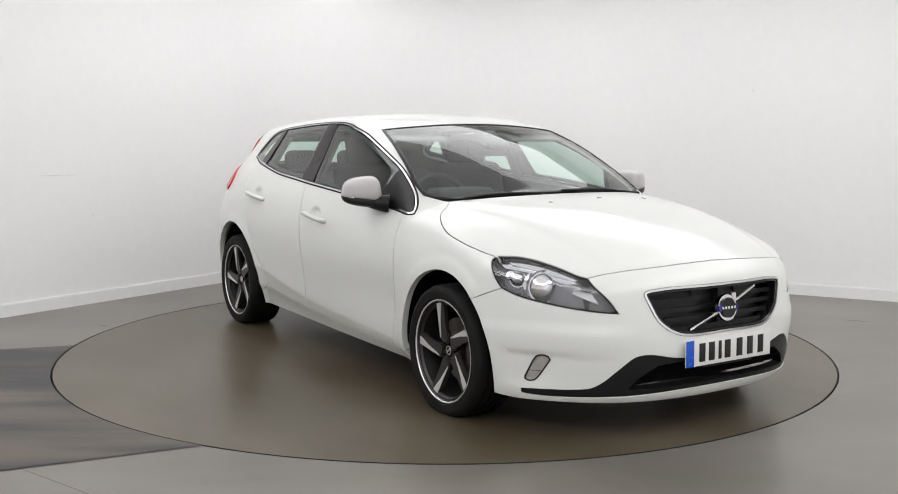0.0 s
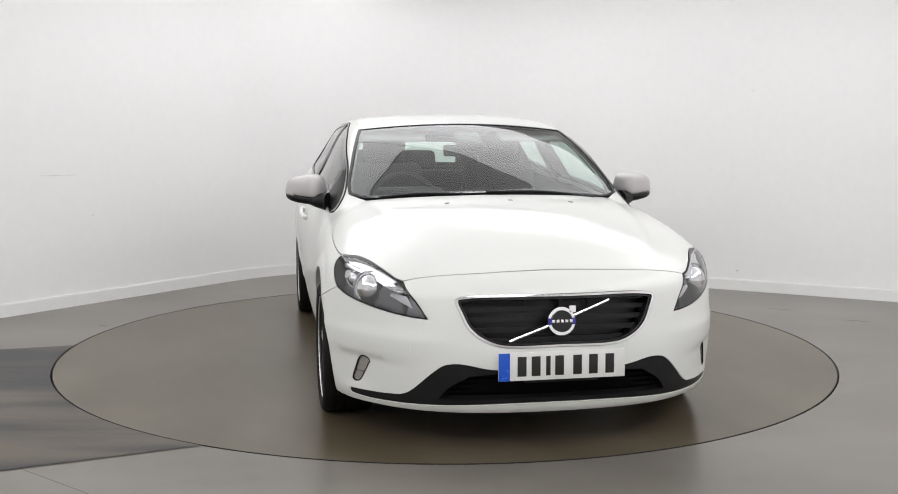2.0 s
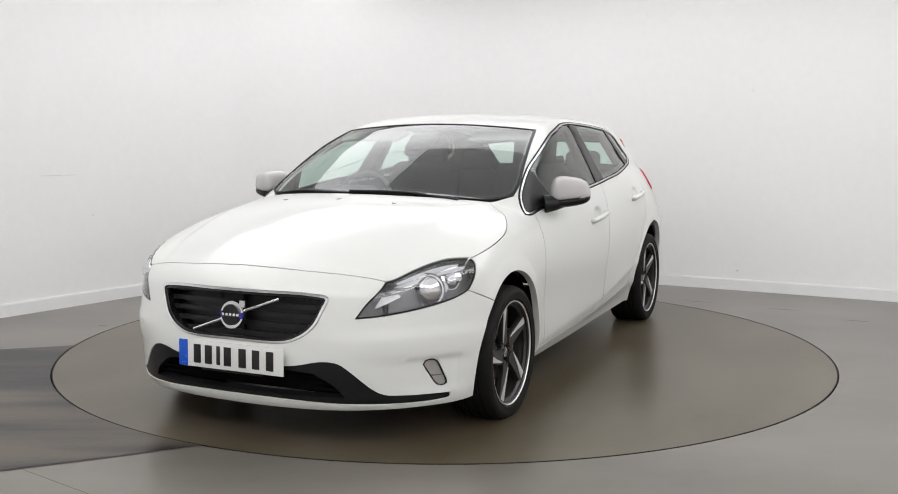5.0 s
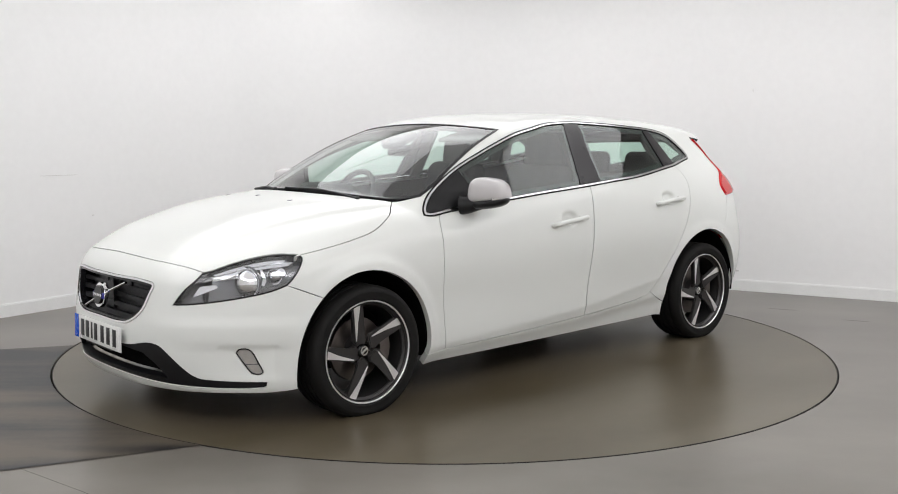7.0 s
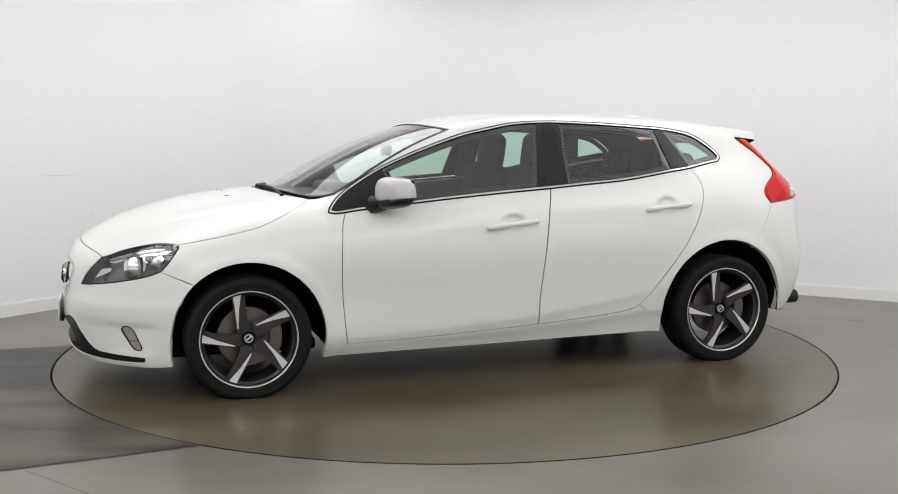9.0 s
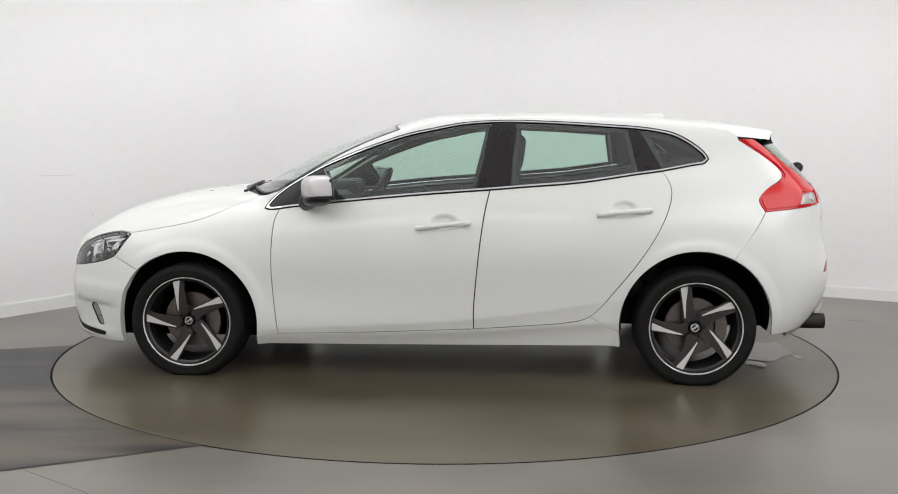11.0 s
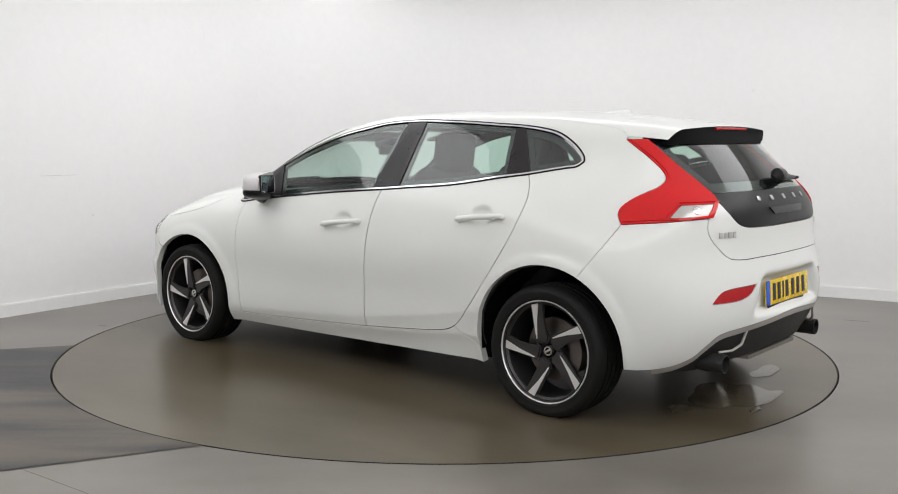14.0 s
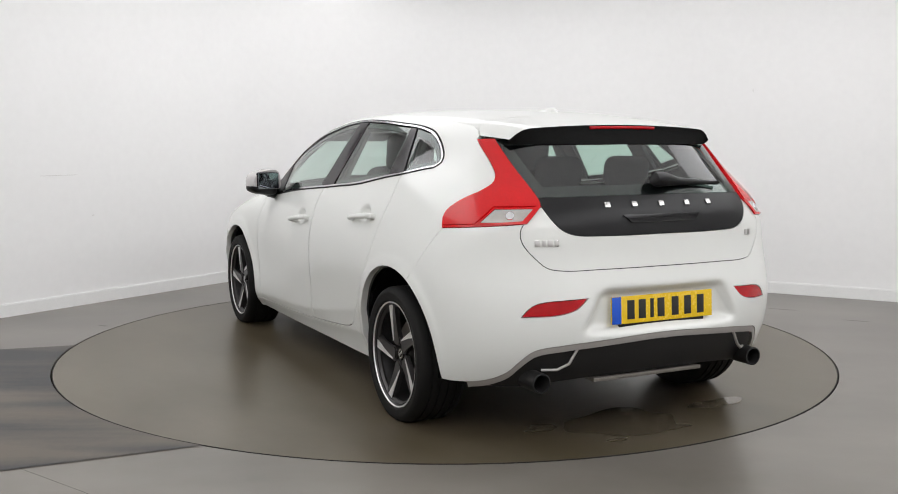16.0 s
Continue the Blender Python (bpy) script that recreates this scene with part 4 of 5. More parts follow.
        panel("fog_flute", "nose", [shrink(band(fog, .285, .30), .004)], LAMP_GREY, lampf, gap=.001, depth=.004, lift=-.003, step=.012)
    tail = outline("tail", TAIL_FRONT, TAIL_FOOT, TAIL_INNER, TAIL_TOP)
    clear = ((-1.874, .676, .971), (-1.965, .54, .975), (-1.97, .59, .926), (-1.853, .732, .918))
    for sign in (1, -1):
        flip = (sign, 1)
        cl = to_chart("tail", [(x, y * sign, z) for x, y, z in clear])
        cl = shrink(np.vstack([curve(cl[[i, (i + 1) % 4]])[:-1] for i in range(4)]), 0)
        lampt = panel("tail_lamp", "tail", [tail * flip, cl], RED_LENS, car, "tall red tail lamp", gap=.001, depth=.025, lift=.004, step=.02)[0]
        panel("light_guide", "tail", [shrink(tail * flip, .010), shrink(cl, -.008)], RED_LENS, lampt, "bright red inner lens", gap=.0005, depth=.006, lift=.009, step=.02)
        panel("reversing_lens", "tail", [cl], CLEAR_LENS, lampt, "clear reversing lens", gap=.001, depth=.01, lift=.003, step=.02)
        p, n = at_skin("tail", (-1.93, .64 * sign, .948), .004)
        part("reversing_bulb", lathe([(.0004, .004), (.016, .002), (.018, -.002), (.0004, -.004)], 20, m=facing(p, n) @ pose(0, 0, 0, 90, 0, 0)), LAMP_CHROME, lampt)


def build_front():
    grille = whole("nose", outline("nose", GRILLE, GRILLE_TOP))
    g = panel("grille", "nose", [grille], BLACK, car, "black radiator grille with bright surround", gap=.002, depth=.01, lift=-.075)[0]
    panel("surround", "nose", [grille, shrink(grille, .011)], CHROME, g, "bright grille surround", gap=.001, depth=.03, lift=.003, step=.015)
    panel("surround_inner", "nose", [shrink(grille, .0115), shrink(grille, .02)], GLOSS_BLACK, g, gap=.0003, depth=.07, lift=-.004, step=.015)
    hole = shrink(grille, .016)
    for k in range(5):
        z = .462 + .040 * k
        panel("slat", "nose", [band(hole, z - .010, z + .010)], BLACK, g, gap=.0005, depth=.03, lift=-.03, step=.03)
    for k in range(-2, 3):
        part("upright", block((.03, .008, .19), pose(2.12 - .03 * abs(k), .13 * k + .01, .535)), BLACK, g)
    p, n = at_skin("nose", (2.19, 0, .537), -.002)
    m = facing(p, n)
    turned = m @ pose(0, 0, 0, 90, 0, 0)
    a, b = at_skin("nose", (2.17, -.205, .462), -.006)[0], at_skin("nose", (2.15, .205, .614), -.006)[0]
    mid = at_skin("nose", (2.19, 0, .538), -.004)[0]
    part("diagonal_bar", tube(curve([a, mid, b], .03), .0065, 8), CHROME, g, "slanting bright bar")
    badge = part("badge", lathe([(.042, -.012), (.056, -.012), (.058, -.004), (.056, .008), (.050, .012), (.044, .008), (.042, 0)], 48, m=turned @ pose(0, 0, 0, 180, 0, 0), closed=True), CHROME, g, "round chrome badge with blue bar")
    part("badge_bar", block((.112, .027, .012), m @ pose(0, 0, .012), .003), BADGE_BLUE, badge, "dark blue bar")
    for k in range(5):
        part("badge_mark", block((.012, .012, .004), m @ pose(-.036 + .018 * k, 0, .0195), .001), CHROME, badge)
    part("badge_arrow", prism([(0, 0), (.03, .004), (.03, .03), (.004, .03)], .014, m @ pose(.03, .03, -.002), bevel=.002), CHROME, badge)
    part("badge_ground", lathe([(.0004, 0), (.043, 0), (.043, -.02), (.0004, -.02)], 32, m=turned @ pose(0, 0, 0, 180, 0, 0)), GLOSS_BLACK, badge)
    # lower intake
    mask = whole("nose", outline("nose", MASK_TOP, MASK_FOOT))
    mouth = whole("nose", outline("nose", ((2.2, 0, .335), (2.185, .25, .33), (2.16, .36, .32)), ((2.16, .36, .32), (2.13, .44, .27), (2.09, .47, .222)), ((2.09, .47, .222), (2.143, .223, .226), (2.16, 0, .228))))
    lower = panel("lower_intake", "nose", [mask, mouth], BLACK, car, "black lower air intake", gap=.001, depth=.04, lift=-.004, step=.024)[0]
    panel("mesh_back", "nose", [mouth], LINER, lower, gap=0, depth=0, lift=-.06)
    for k in range(4):
        z = .243 + .026 * k
        panel("intake_bar", "nose", [band(mouth, z - .006, z + .006)], LINER, lower, gap=.0005, depth=.025, lift=-.022, step=.03)
    # the towing-eye cover
    eye = to_chart("nose", [(2.03, -.625, .455), (2.05, -.57, .455), (2.05, -.57, .41), (2.03, -.625, .41)])
    eye = np.vstack([curve(eye[[i, (i + 1) % 4]])[:-1] for i in range(4)])
    panel("towing_cover", "nose", [eye], PAINT, car, gap=.001, depth=.006, lift=.0015, step=.02)


def number_plate(name, pose_m, material, label):
    plate = part(name, block((.52, .112, .006), pose_m, .002), material, car, label)
    part("country_band", block((.045, .110, .003), pose_m @ pose(-.2365, 0, .0035), .001), PLATE_BLUE, plate)
    # plain bars where the characters stand
    for x in (-.165, -.108, -.058, -.012, .062, .128, .196):
        part("plain_bar", block((.036 if x not in (-.058,) else .018, .078, .002), pose_m @ pose(x, 0, .0035), .0005), INK, plate)
    return plate


def build_gap_shade():
    """Near-black tubes deep in the panel gaps, standing in for the shade there."""
    def gap_shade(name, chart, run, sign=1, lift=-.011, radius=.0055):
        p = from_chart(chart, curve(to_chart(chart, [(x, y * sign, z) for x, y, z in run])))
        p = p + skin_normal(p) * lift
        part(name, tube(p.tolist(), radius, 6), RUBBER, car)

    gap_shade("bonnet_gap_shade", "nose", BONNET_NOSE + tuple((x, -y, z) for x, y, z in BONNET_NOSE[-2::-1]))
    gap_shade("tailgate_gap_shade", "tail", GATE_SIDE + tuple((x, -y, z) for x, y, z in GATE_SIDE[-2::-1]))
    for sign in (1, -1):
        for run in (DOOR_FRONT, DOOR_MIDDLE, DOOR_FOOT, DOOR_FOOT_REAR):
            gap_shade("door_gap_shade", "roll", run, sign)


def build_plates():
    p, n = at_skin("nose", (2.2, 0, .37), .008)
    number_plate("front_number_plate", facing((p.x + .004, 0, .366), (1, 0, .02)), PLATE_WHITE, "white number plate with blue end band")
    p, n = at_skin("tail", (-2.12, 0, .563), .012)
    rear = number_plate("rear_number_plate", facing((p.x - .002, 0, .563), (-1, 0, .06)), PLATE_YELLOW, "yellow number plate with blue end band")
    part("plate_holder", block((.44, .03, .01), facing((p.x + .004, 0, .508), (-1, 0, .06)), .003), BLACK, rear)
    p, n = at_skin("nose", (2.2, 0, .30), .006)
    part("plate_holder", block((.30, .02, .012), facing((p.x, 0, .308), n), .003), BLACK, bpy.data.objects["front_number_plate"])


def build_fittings():
    # door handles
    for sign in (1, -1):
        for x0, z0, x1, z1 in ((.095, .794, -.163, .821), (-.828, .871, -1.08, .895)):
            a, na = at_skin("roll", (x0, .885 * sign, z0), .018)
            b, nb = at_skin("roll", (x1, .88 * sign, z1), .018)
            mid = (a + b) / 2 + (na + nb) * .006
            h = part("door_handle", tube(curve([a - na * .022, a, a * .8 + mid * .2 + na * .003, mid, b * .8 + a * .2 + nb * .004, b, b - nb * .022], .012), .0135, 12), PAINT, car, "white pull handle")
            c = b + (a - b) * .18
            part("lock_cap", block((.05, .03, .012), facing(c + nb * .006, nb), .004), PAINT, h)
    # mirrors
    for sign in (1, -1):
        bm = bmesh.new()
        bmesh.ops.create_uvsphere(bm, u_segments=36, v_segments=24, radius=1)
        for v in bm.verts:
            c = v.co
            f = [math.copysign(abs(k) ** .62, k) for k in c]
            out_y = f[1] * sign
            x = f[0] * .086 if f[0] > 0 else max(f[0], -.35) * .13
            v.co = (x * (1 - .12 * out_y), f[1] * .092 * (1 - .12 * f[2]), max(f[2] * .060 * (1 - .10 * out_y) - .004 * out_y, -.040 + .012 * out_y))
        bmesh.ops.translate(bm, verts=bm.verts, vec=(.70, .893 * sign, .985))
        mirror = part("door_mirror", bm, MIRROR_CAP, car, "silver door mirror with black base")
        bm = bmesh.new()
        bmesh.ops.create_uvsphere(bm, u_segments=28, v_segments=16, radius=1)
        for v in bm.verts:
            f = [math.copysign(abs(k) ** .75, k) for k in v.co]
            v.co = (.70 + f[0] * (.083 if f[0] > 0 else .05), .896 * sign + f[1] * .090 * (1 + .10 * f[2]), .932 + f[2] * .027 + .012 * f[1] * sign)
        part("mirror_base", bm, BLACK, mirror, "black lower shell")
        part("mirror_arm", tube([(.73, .86 * sign, .932), (.74, .815 * sign, .922), (.745, .765 * sign, .918)], [.030, .036, .044], 12), BLACK, mirror)
        part("mirror_back", rounded((.022, .150, .092), pose(.6585, .893 * sign, .988), .010), BLACK, mirror, "black mirror frame")
        part("mirror_glass", block((.006, .145, .088), pose(.6485, .893 * sign, .985), .002), mirror_glass, mirror, "mirror glass")
        part("side_repeater", tube([(.78, .93 * sign, .951), (.752, .968 * sign, .953), (.70, .982 * sign, .955)], .006, 8), CLEAR_LENS, mirror)
        centre = Matrix.Translation((.70, .893 * sign, .98))
        mirror.matrix_basis = pose(-.106, .024 * sign, .010) @ centre @ pose(0, 0, 0, rz=24 * sign) @ Matrix.Diagonal((1.0, 1.08, 1.08, 1)) @ centre.inverted()
    # wipers
    for root, tip in (((1.14, -.18, .97), (1.03, -.60, .97)), ((1.10, .52, .97), (1.15, -.06, .97))):
        a, na = at_skin("roll", root, .002)
        b, nb = at_skin("roll", tip, .010)
        mid, nm = at_skin("roll", ((root[0] + tip[0]) / 2 - .01, (root[1] + tip[1]) / 2, .97), .008)
        w = part("wiper", tube(curve([a, mid, b], .04), [.007] * len(curve([a, mid, b], .04)), 8), BLACK, car, "black windscreen wiper")
        part("blade", tube(curve([a * .9 + b * .1 - Vector((0, 0, .012)), mid - Vector((.012, 0, .01)), b - Vector((.006, 0, .012))], .04), .006, 6), RUBBER, w)
        part("pivot", lathe([(.0004, .010), (.010, .007), (.014, -.012), (.0004, -.012)], 16, m=facing(a, na) @ pose(0, 0, 0, 90, 0, 0)), BLACK, w)
    p, n = at_skin("tail", (-2.0, -.03, 1.062), .02)
    q, _ = at_skin("tail", (-1.965, -.36, 1.052), .018)
    rw = part("rear_wiper", tube([p + Vector((0, .045, -.002)), p + Vector((-.012, .03, .012)), p + Vector((-.012, -.02, .012)), p * .7 + q * .3 + Vector((0, 0, .004)), q], [.018, .034, .030, .018, .006], 12), BLACK, car, "black rear wiper")
    part("rear_blade", tube([p * .8 + q * .2 - Vector((0, 0, .006)), q + Vector((0, -.01, 0))], .008, 8), RUBBER, rw)
    # bonnet washer nozzles
    for y in (-.29, .005, .295):
        p, n = at_skin("roll", (1.36, y, .94), -.0015)
        part("washer_nozzle", block((.02, .022, .008), facing(p, n), .003), LAMP_GREY, car)
    # roof fin
    bm = bmesh.new()
    secs = [(-1.10, .004, .002), (-1.14, .024, .011), (-1.19, .032, .019), (-1.235, .030, .025), (-1.25, .022, .018), (-1.258, .012, .002)]
    rows = []
    for x, w, h in secs:
        z = float(roof_line(x)) - .002
        rows.append([bm.verts.new((x, w * c, z + h * s)) for c, s in ((1, 0), (.8, .5), (.45, .85), (0, 1), (-.45, .85), (-.8, .5), (-1, 0))])
    for a, b in zip(rows, rows[1:]):
        for k in range(6):
            bm.faces.new((a[k], a[k + 1], b[k + 1], b[k]))
    bm.faces.new(rows[0])
    bm.faces.new(rows[-1])
    part("aerial_fin", bm, PAINT, car, "small white roof aerial")
    # tailgate marks as plain shapes
    for y in (.255, .125, -.01, -.145, -.272):
        p, n = at_skin("tail", (-2.05, y, .988), .003)
        part("chrome_mark", block((.026, .024, .005), facing(p, n), .004), SATIN, car)
    for y, w in ((.565, .022), (.535, .016), (.508, .022), (.48, .018)):
        p, n = at_skin("tail", (-2.02, y, .843), .002)
        part("model_mark", block((w, .026, .004), facing(p, n), .002), SATIN, car)
    for y in (-.50, -.53):
        p, n = at_skin("tail", (-2.04, y, .848), .002)
        part("engine_mark", block((.018, .024, .004), facing(p, n), .002), SATIN, car)
    grip = to_chart("tail", [(-2.08, .2, .948), (-2.08, -.2, .948), (-2.08, -.16, .915), (-2.08, .16, .915)])
    grip = np.vstack([curve(grip[[i, (i + 1) % 4]])[:-1] for i in range(4)])
    panel("tailgate_grip", "tail", [grip], GLOSS_BLACK, car, gap=.001, depth=.01, lift=.006, step=.03)
    # exhausts and diffuser fins
    for sign in (1, -1):
        part("exhaust_pipe", lathe([(.036, -.10), (.041, 0), (.041, .10), (.036, .102), (.034, .09), (.033, -.05), (.0004, -.05)], 32, m=pose(-1.945, .555 * sign, .288) @ pose(0, 0, 0, 0, 0, 90)), DIFFUSER, car, "dark steel exhaust tip")
        part("diffuser_fin", tube([(-2.075, .40 * sign, .43), (-2.065, .44 * sign, .36), (-2.04, .48 * sign, .335), (-2.0, .53 * sign, .33)], .006, 8), DIFF_EDGE, car, "silver diffuser fin")
    part("silencer", block((.26, .80, .12), pose(-1.82, 0, .345), .05, 4), UNDER, car)
    part("heat_shield", block((.10, .56, .018), pose(-1.99, .02, .272), .006), HEAT_SHIELD, car, "dull metal heat shield")


mirror_glass = mat("mirror_silver", (.22, .24, .26), .03, metal=1, vary=.01)


def wheel_meshes():
    """The meshes of one wheel, axle along y, outer face to +y."""
    made = {}

    def keep(name, bm, m, smooth=38):
        bmesh.ops.recalc_face_normals(bm, faces=bm.faces)
        me = bpy.data.meshes.new(name)
        bm.to_mesh(me)
        bm.free()
        me.materials.append(m)
        me.shade_smooth()
        me.set_sharp_from_angle(angle=radians(smooth))
        made[name] = me

    prof = [(.232, -.098), (.244, -.109), (.262, -.1145), (.280, -.114), (.296, -.105), (.3035, -.088)]
    for c in (-.06, -.02, .02, .06):
        prof += [(.3055, c - .006), (.299, c - .0055), (.299, c + .0055), (.3055, c + .006)]
    prof += [(.3035, .088), (.296, .105), (.288, .111), (.280, .114), (.276, .1158), (.272, .1150), (.262, .1145), (.250, .1118), (.246, .1122), (.243, .1095), (.232, .098), (.222, .09), (.222, -.09)]
    # the tread stands flat where it bears on the deck
    for name, hub in (("front_tyre", HUB_Z[FRONT_X]), ("rear_tyre", HUB_Z[REAR_X])):
        bm = lathe(prof, 120, closed=True)
        for v in bm.verts:
            if v.co.z < -hub + .0006:
                v.co.y *= 1 + .8 * (-hub - v.co.z)
                v.co.z = -hub + .0006
        keep(name, bm, RUBBER)
    keep("rim", lathe([(.222, .098), (.229, .092), (.219, .080), (.211, .03), (.202, -.06), (.218, -.10), (.230, -.105), (.232, -.10), (.222, -.09), (.222, .09)], 72, closed=True), BARREL)
    keep("rim_lip", lathe([(.2305, .1045), (.2335, .1075), (.2362, .1075), (.2375, .104), (.235, .098), (.229, .098)], 96, closed=True), RIM_CUT)
    keep("rim_step", lathe([(.212, .082), (.220, .090), (.228, .099), (.2305, .1035), (.2305, .095), (.214, .072)], 72, closed=True), RIM_DARK)
    m = Matrix(((-1, 0, 0, 0), (0, 0, 1, .066), (0, 1, 0, 0), (0, 0, 0, 1)))
    bm = prism([(-.072, .2165), (-.040, .2245), (-.004, .2275), (-.013, .16), (-.008, .10), (.014, .058), (.0, .035), (-.045, .035), (-.061, .05), (-.063, .13)], .022, m, bevel=.006)
    dish(bm)
    keep("spoke", bm, RIM_DARK, 30)
    bm = prism([(-.066, .2175), (-.026, .2285), (-.0335, .185), (-.041, .140), (-.0465, .055), (-.0515, .054), (-.056, .100), (-.0585, .140)], .0045, m @ pose(0, 0, .0205), bevel=.0012)
    dish(bm)
    keep("spoke_face", bm, RIM_CUT, 30)
    keep("hub", lathe([(.0004, .052), (.03, .052), (.062, .05), (.072, .03), (.072, -.02), (.0004, -.02)], 40), RIM_DARK)
    keep("hub_cap", lathe([(.0004, .068), (.026, .068), (.031, .063), (.032, .05), (.0004, .05)], 32), GLOSS_BLACK)
    keep("cap_ring", lathe([(.015, .0685), (.022, .0685), (.022, .072), (.015, .072)], 24, closed=True), CHROME)
    keep("cap_bar", block((.036, .004, .009), pose(0, .0712, 0, 0, 35, 0), .001), SATIN)
    keep("wheel_nut", lathe([(.0004, .066), (.008, .066), (.0105, .062), (.0105, .045), (.0004, .045)], 6, m=pose(0, 0, 0)), RIM_DARK)
    keep("brake_disc", lathe([(.06, .012), (.145, .012), (.148, .008), (.148, -.008), (.145, -.012), (.06, -.012)], 56, closed=True), DISC_STEEL)
    turn = [radians(150 + 5 * k) for k in range(13)]
    arch = [(.165 * math.cos(t), .165 * math.sin(t)) for t in turn] + [(.108 * math.cos(t), .108 * math.sin(t)) for t in turn[::-1]]
    bm = prism(arch, .07, Matrix(((1, 0, 0, 0), (0, 0, 1, -.023), (0, 1, 0, 0), (0, 0, 0, 1))), bevel=.006)
    keep("brake_caliper", bm, DISC_STEEL)
    return made


def dish(bm):
    """Spokes lie deeper towards the hub."""
    for v in bm.verts:
        r = math.hypot(v.co.x, v.co.z)
        v.co.y += .012 * min(r / .2, 1.1) - .012


def build_wheels():
    meshes = wheel_meshes()
    for x in (FRONT_X, REAR_X):
        for sign in (1, -1):
            wheel = tagged(new("wheel", meshes["rim"]), "five-spoke two-tone alloy wheel with black tyre")
            wheel.parent = car
            wheel.matrix_basis = pose(x, (.782 if x > 0 else .776) * sign, HUB_Z[x], 0, 0, 0 if sign > 0 else 180)

            def sub(name, m=Matrix()):
                ob = new(name, meshes[name])
                ob.parent = wheel
                ob.matrix_basis = m
                return ob

            for name in ("rim_lip", "rim_step", "hub", "hub_cap", "cap_ring", "cap_bar", "brake_disc", "brake_caliper"):
                sub(name)
            tyre = sub("front_tyre" if x > 0 else "rear_tyre")
            tyre.name = "tyre"
            for k in range(5):
                turn = pose(0, 0, 0, 0, 72 * k + (2 if x > 0 else 4), 0)
                sub("spoke", turn)
                sub("spoke_face", turn)
                sub("wheel_nut", pose(0, 0, 0, 0, 72 * k + 36, 0) @ pose(0, 0, .045))
            # wheel housing: an open half drum above the tyre
            bm = bmesh.new()
            rows = []
            r, cz = (.372, .287) if x > 0 else (.382, .306)
            for y in (.845, .80, .50):
                rows.append([bm.verts.new((x + r * math.cos(t), y * sign, cz + r * math.sin(t))) for t in np.radians(np.linspace(-8, 186, 40))])
            for a, b in zip(rows, rows[1:]):
                for k in range(39):
                    bm.faces.new((a[k], a[k + 1], b[k + 1], b[k]))
            bm.faces.new(rows[-1])
            part("wheel_housing", bm, LINER, car, "black wheel arch liner")


def rounded(size, m, bevel, bend=0.0):
    bm = bmesh.new()
    bmesh.ops.create_cube(bm, size=1, matrix=Matrix.Diagonal((*size, 1)))
    bmesh.ops.bevel(bm, geom=bm.edges[:], offset=bevel, segments=5, profile=.5, affect="EDGES")
    bm.transform(m)
    return bm


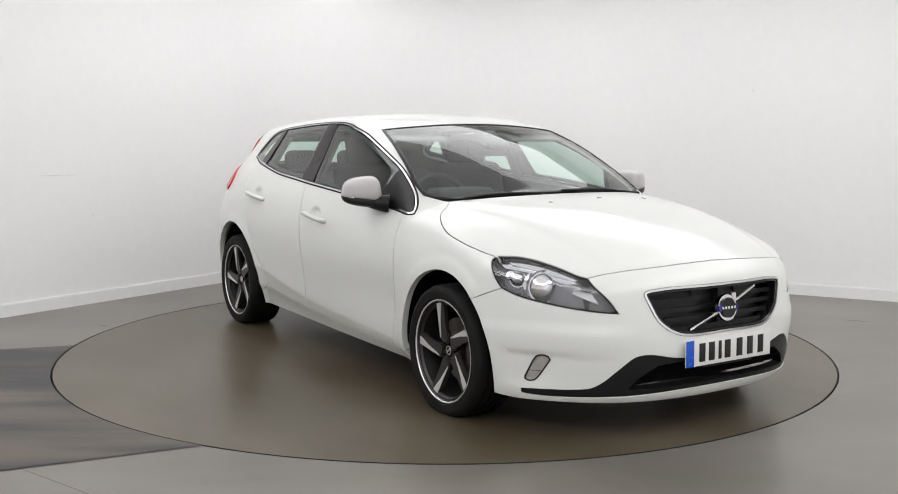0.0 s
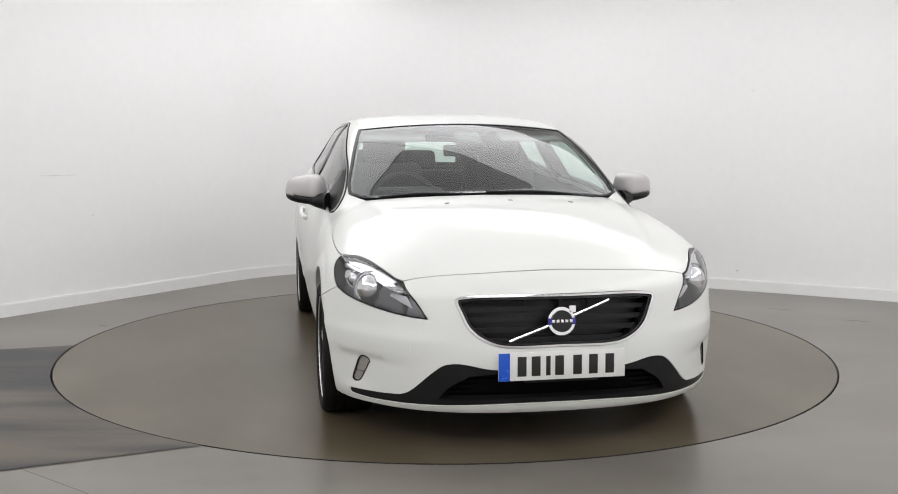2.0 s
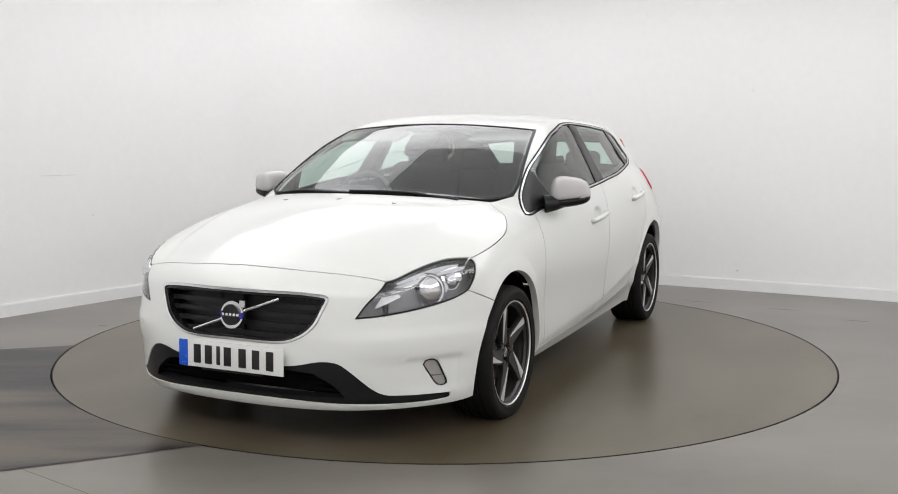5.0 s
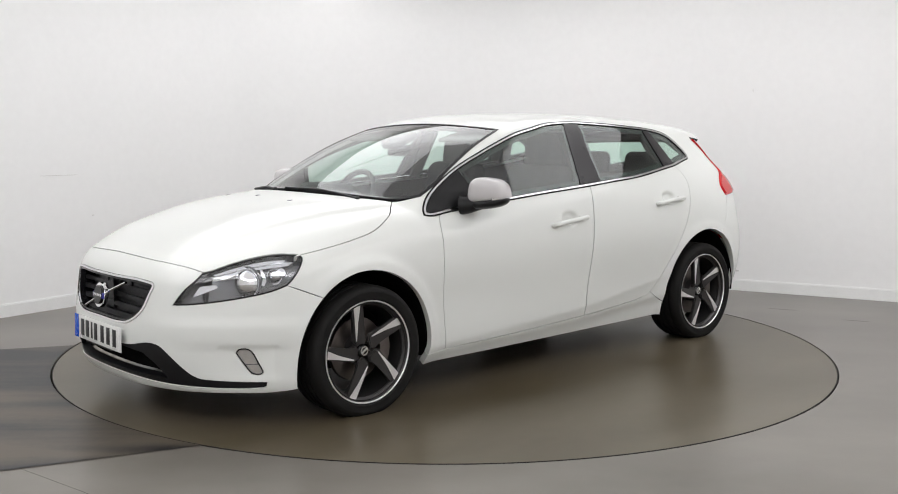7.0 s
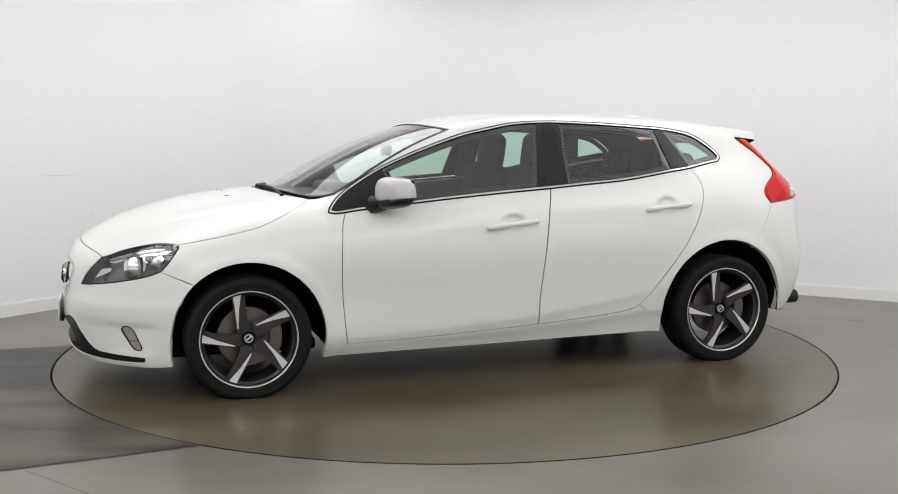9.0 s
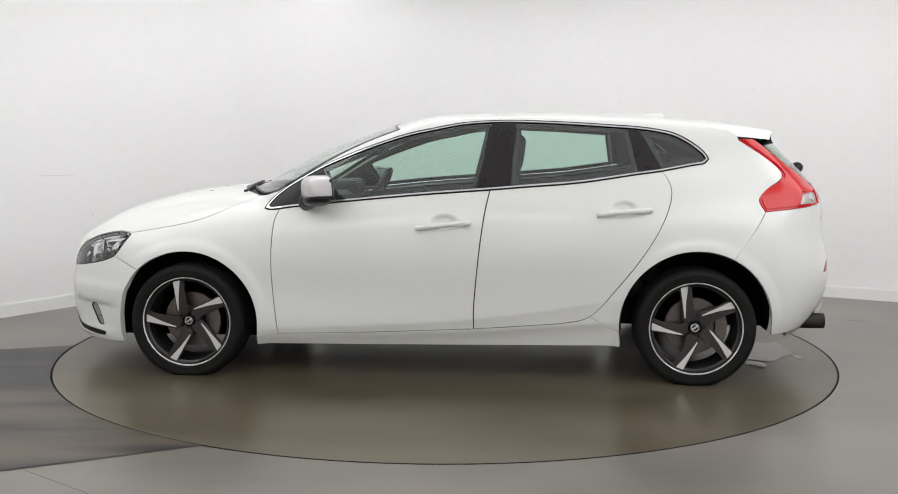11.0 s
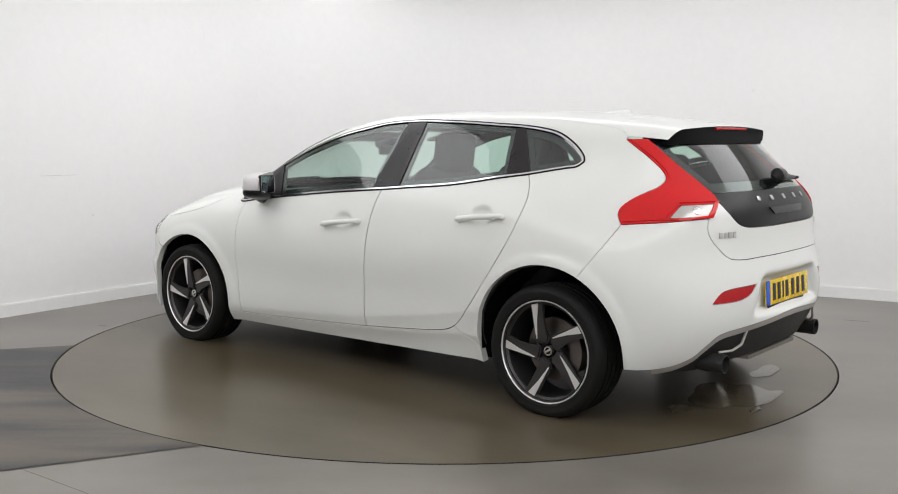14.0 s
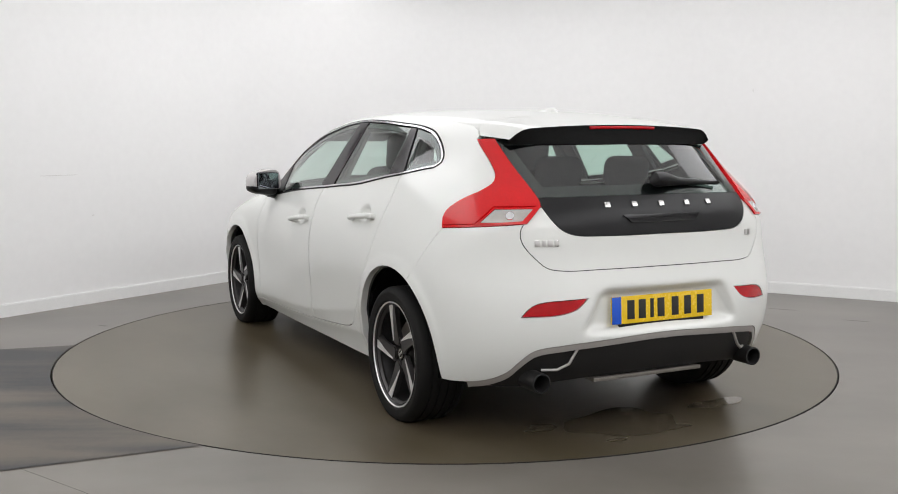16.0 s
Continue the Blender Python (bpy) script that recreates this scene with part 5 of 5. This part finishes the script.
def build_cabin():
    """Underbody and what shows through the windows."""
    part("floor_pan", block((1.80, 1.40, .08), pose(0, 0, .21), .02), UNDER, car)
    part("front_tray", block((.95, 1.24, .06), pose(1.43, 0, .195), .02), UNDER, car)
    part("rear_tray", block((.85, 1.20, .10), pose(-1.30, 0, .31), .02), UNDER, car)
    part("engine_block", block((.62, .96, .52), pose(1.50, 0, .52), .05), LINER, car)
    part("radiator", block((.10, 1.2, .42), pose(1.93, 0, .44), .02), LINER, car)
    part("boot_floor", block((.70, .96, .12), pose(-1.60, 0, .50), .02), UNDER, car)
    part("load_cover", block((.52, 1.16, .025), pose(-1.52, 0, .93, 0, 2, 0), .008), CLOTH, car)
    roof = whole("roll", outline("roll", SCREEN_TOP, ROOF_EDGE, ROOF_REAR))
    panel("roof_lining", "roll", [roof], LINING, car, gap=-.01, depth=0, lift=-.035, step=.06)
    frame_in = outline("roll", DOOR_FOOT_REAR[:3:-1], ((-.79, .878, .344), (-.86, .878, .30), (-.938, .878, .26)), arc(REAR_X, -6, 117), BUMPER_SEAM[::-1], TAIL_FRONT[::-1], ((-1.56, .59, 1.25), (-1.56, .572, 1.257)), ROOF_EDGE[::-1], SCREEN_SIDE, ((.872, .715, .972), (.84, .738, .98)), WINDOW_TOP[-4::-1], WINDOW_LOW[:-5:-1])
    panel("side_lining", "roll", [frame_in], DASH, car, gap=-.006, depth=0, lift=-.036, step=.06, both=True)
    panel("door_lining", "roll", [outline("roll", DOOR_FRONT[::-1], [p for p in WINDOW_LOW if -1.148 < p[0] < .83], DOOR_FOOT_REAR[::-1], DOOR_FOOT[::-1])], DASH, car, gap=-.006, depth=0, lift=-.045, step=.06, both=True)
    # the tail's inner trim
    panel("tailgate_lining", "tail", [whole("tail", outline("tail", GLASS_FOOT[::-1], ((-1.945, .522, 1.018), (-1.972, .55, .94)), GATE_SIDE))], DASH, car, gap=0, depth=0, lift=-.05, step=.06)
    for sign in (1, -1):
        panel("lamp_lining", "tail", [outline("tail", TAIL_FRONT, TAIL_FOOT, TAIL_INNER, TAIL_TOP) * (sign, 1)], DASH, car, gap=-.01, depth=0, lift=-.045, step=.06)
    # dashboard
    prof = [(1.02, .90), (.86, .945), (.66, .935), (.60, .90), (.62, .78), (.70, .55), (1.02, .5)]
    part("dashboard", prism([(x, z) for x, z in prof], 1.40, Matrix(((1, 0, 0, 0), (0, 0, 1, -.70), (0, 1, 0, 0), (0, 0, 0, 1))), bevel=.02), DASH, car, "dark plastic dashboard")
    part("instrument_hood", rounded((.16, .36, .10), pose(.68, -.37, .945), .035), DASH, car)
    wheel = [(math.cos(t) * .185, math.sin(t) * .185, 0) for t in np.linspace(0, 2 * math.pi, 40, endpoint=False)]
    m = pose(.50, -.37, .89, 0, 62, 0)
    steer = part("steering_wheel", tube([m @ Vector(p) for p in wheel], .016, 10, closed=True), DASH, car, "black steering wheel")
    bm = rounded((.10, .15, .05), m @ pose(0, 0, .01), .02)
    for a in (90, 270, 0):
        tube([m @ Vector((0, 0, 0)), m @ Vector((.18 * math.cos(radians(a)), .18 * math.sin(radians(a)), 0))], .016, 8, bm)
    part("steering_boss", bm, DASH, steer)
    # seats
    for y in (.37, -.37):
        seat = part("front_seat", rounded((.50, .50, .16), pose(.02, y, .50, 0, -8, 0), .06), CLOTH, car, "dark cloth front seat")
        part("backrest", rounded((.15, .48, .62), pose(-.28, y, .80, 0, -16, 0), .07), CLOTH, seat)
        part("head_restraint", rounded((.12, .27, .22), pose(-.385, y, 1.175, 0, -8, 0), .055), CLOTH, seat)
        for d in (.07, -.07):
            part("restraint_post", tube([(-.365, y + d, 1.05), (-.385, y + d, 1.14)], .007, 8), SATIN, seat)
    bench = part("rear_seat", rounded((.48, 1.24, .18), pose(-.85, 0, .50), .06), CLOTH, car, "dark cloth rear bench seat")
    part("bench_back", rounded((.14, 1.22, .56), pose(-1.17, 0, .76, 0, -20, 0), .06), CLOTH, bench)
    for y in (.40, 0, -.40):
        part("rear_restraint", rounded((.10, .25, .17), pose(-1.29, y, 1.085, 0, -10, 0), .05), CLOTH, bench)
    # belts and pillars inside
    for s in (1, -1):
        part("pillar_lining", block((.08, .025, .34), pose(-.30, .668 * s, 1.14, 28 * s, 0, 0), .01), DASH, car)
        part("rear_pillar_lining", block((.10, .025, .22), pose(-1.08, .645 * s, 1.18, 28 * s, 14, 0), .01), DASH, car)
    part("centre_console", rounded((.80, .20, .30), pose(.30, 0, .55), .04), DASH, car)
    # driver's mirror and the sensor housing behind it
    part("inside_mirror", rounded((.03, .25, .065), pose(.41, -.01, 1.185, 0, -8, -6), .014), DASH, car, "rear-view mirror")
    part("sensor_housing", rounded((.17, .15, .045), pose(.43, 0, 1.243, 0, 24, 0), .02), DASH, car, "sensor housing behind the windscreen")
    for y in (.42, -.42):
        part("sun_visor", rounded((.16, .40, .02), pose(.25, y, 1.262, 0, 14, 0), .009), LINING, car)


build_spoiler()
build_lamps()
build_front()
build_gap_shade()
build_plates()
build_fittings()
build_wheels()
build_cabin()
THETA = ((0, -57.66), (.25, -59.3), (.5, -61.53), (1, -67.15), (1.5, -72.96), (2, -79.15), (2.5, -84.94), (3, -91.09), (3.5, -96.9), (4, -103.07), (4.5, -108.9), (5, -115.04), (5.2, -117.51), (6.25, -129.8),
         (7.3, -142.03), (7.5, -144.36), (8, -150.37), (8.5, -156.11), (9, -162.05), (9.2, -164.38), (10.25, -176.3), (11.3, -188.22), (11.5, -190.52), (12, -196.45), (12.5, -202.2), (13, -208.11), (13.5, -213.94),
         (14, -219.79), (14.5, -225.58), (15, -231.62), (15.5, -237.41), (16, -243.55))


def motions():
    """The turntable turns, and the car on it."""
    walk(car, [(t, pose(0, 0, 0, 0, 0, a) @ pose(-.0297, .051, 0)) for t, a in THETA])
    walk(turntable, [(t, pose(0, 0, 0, 0, 0, a)) for t, a in THETA])


motions()
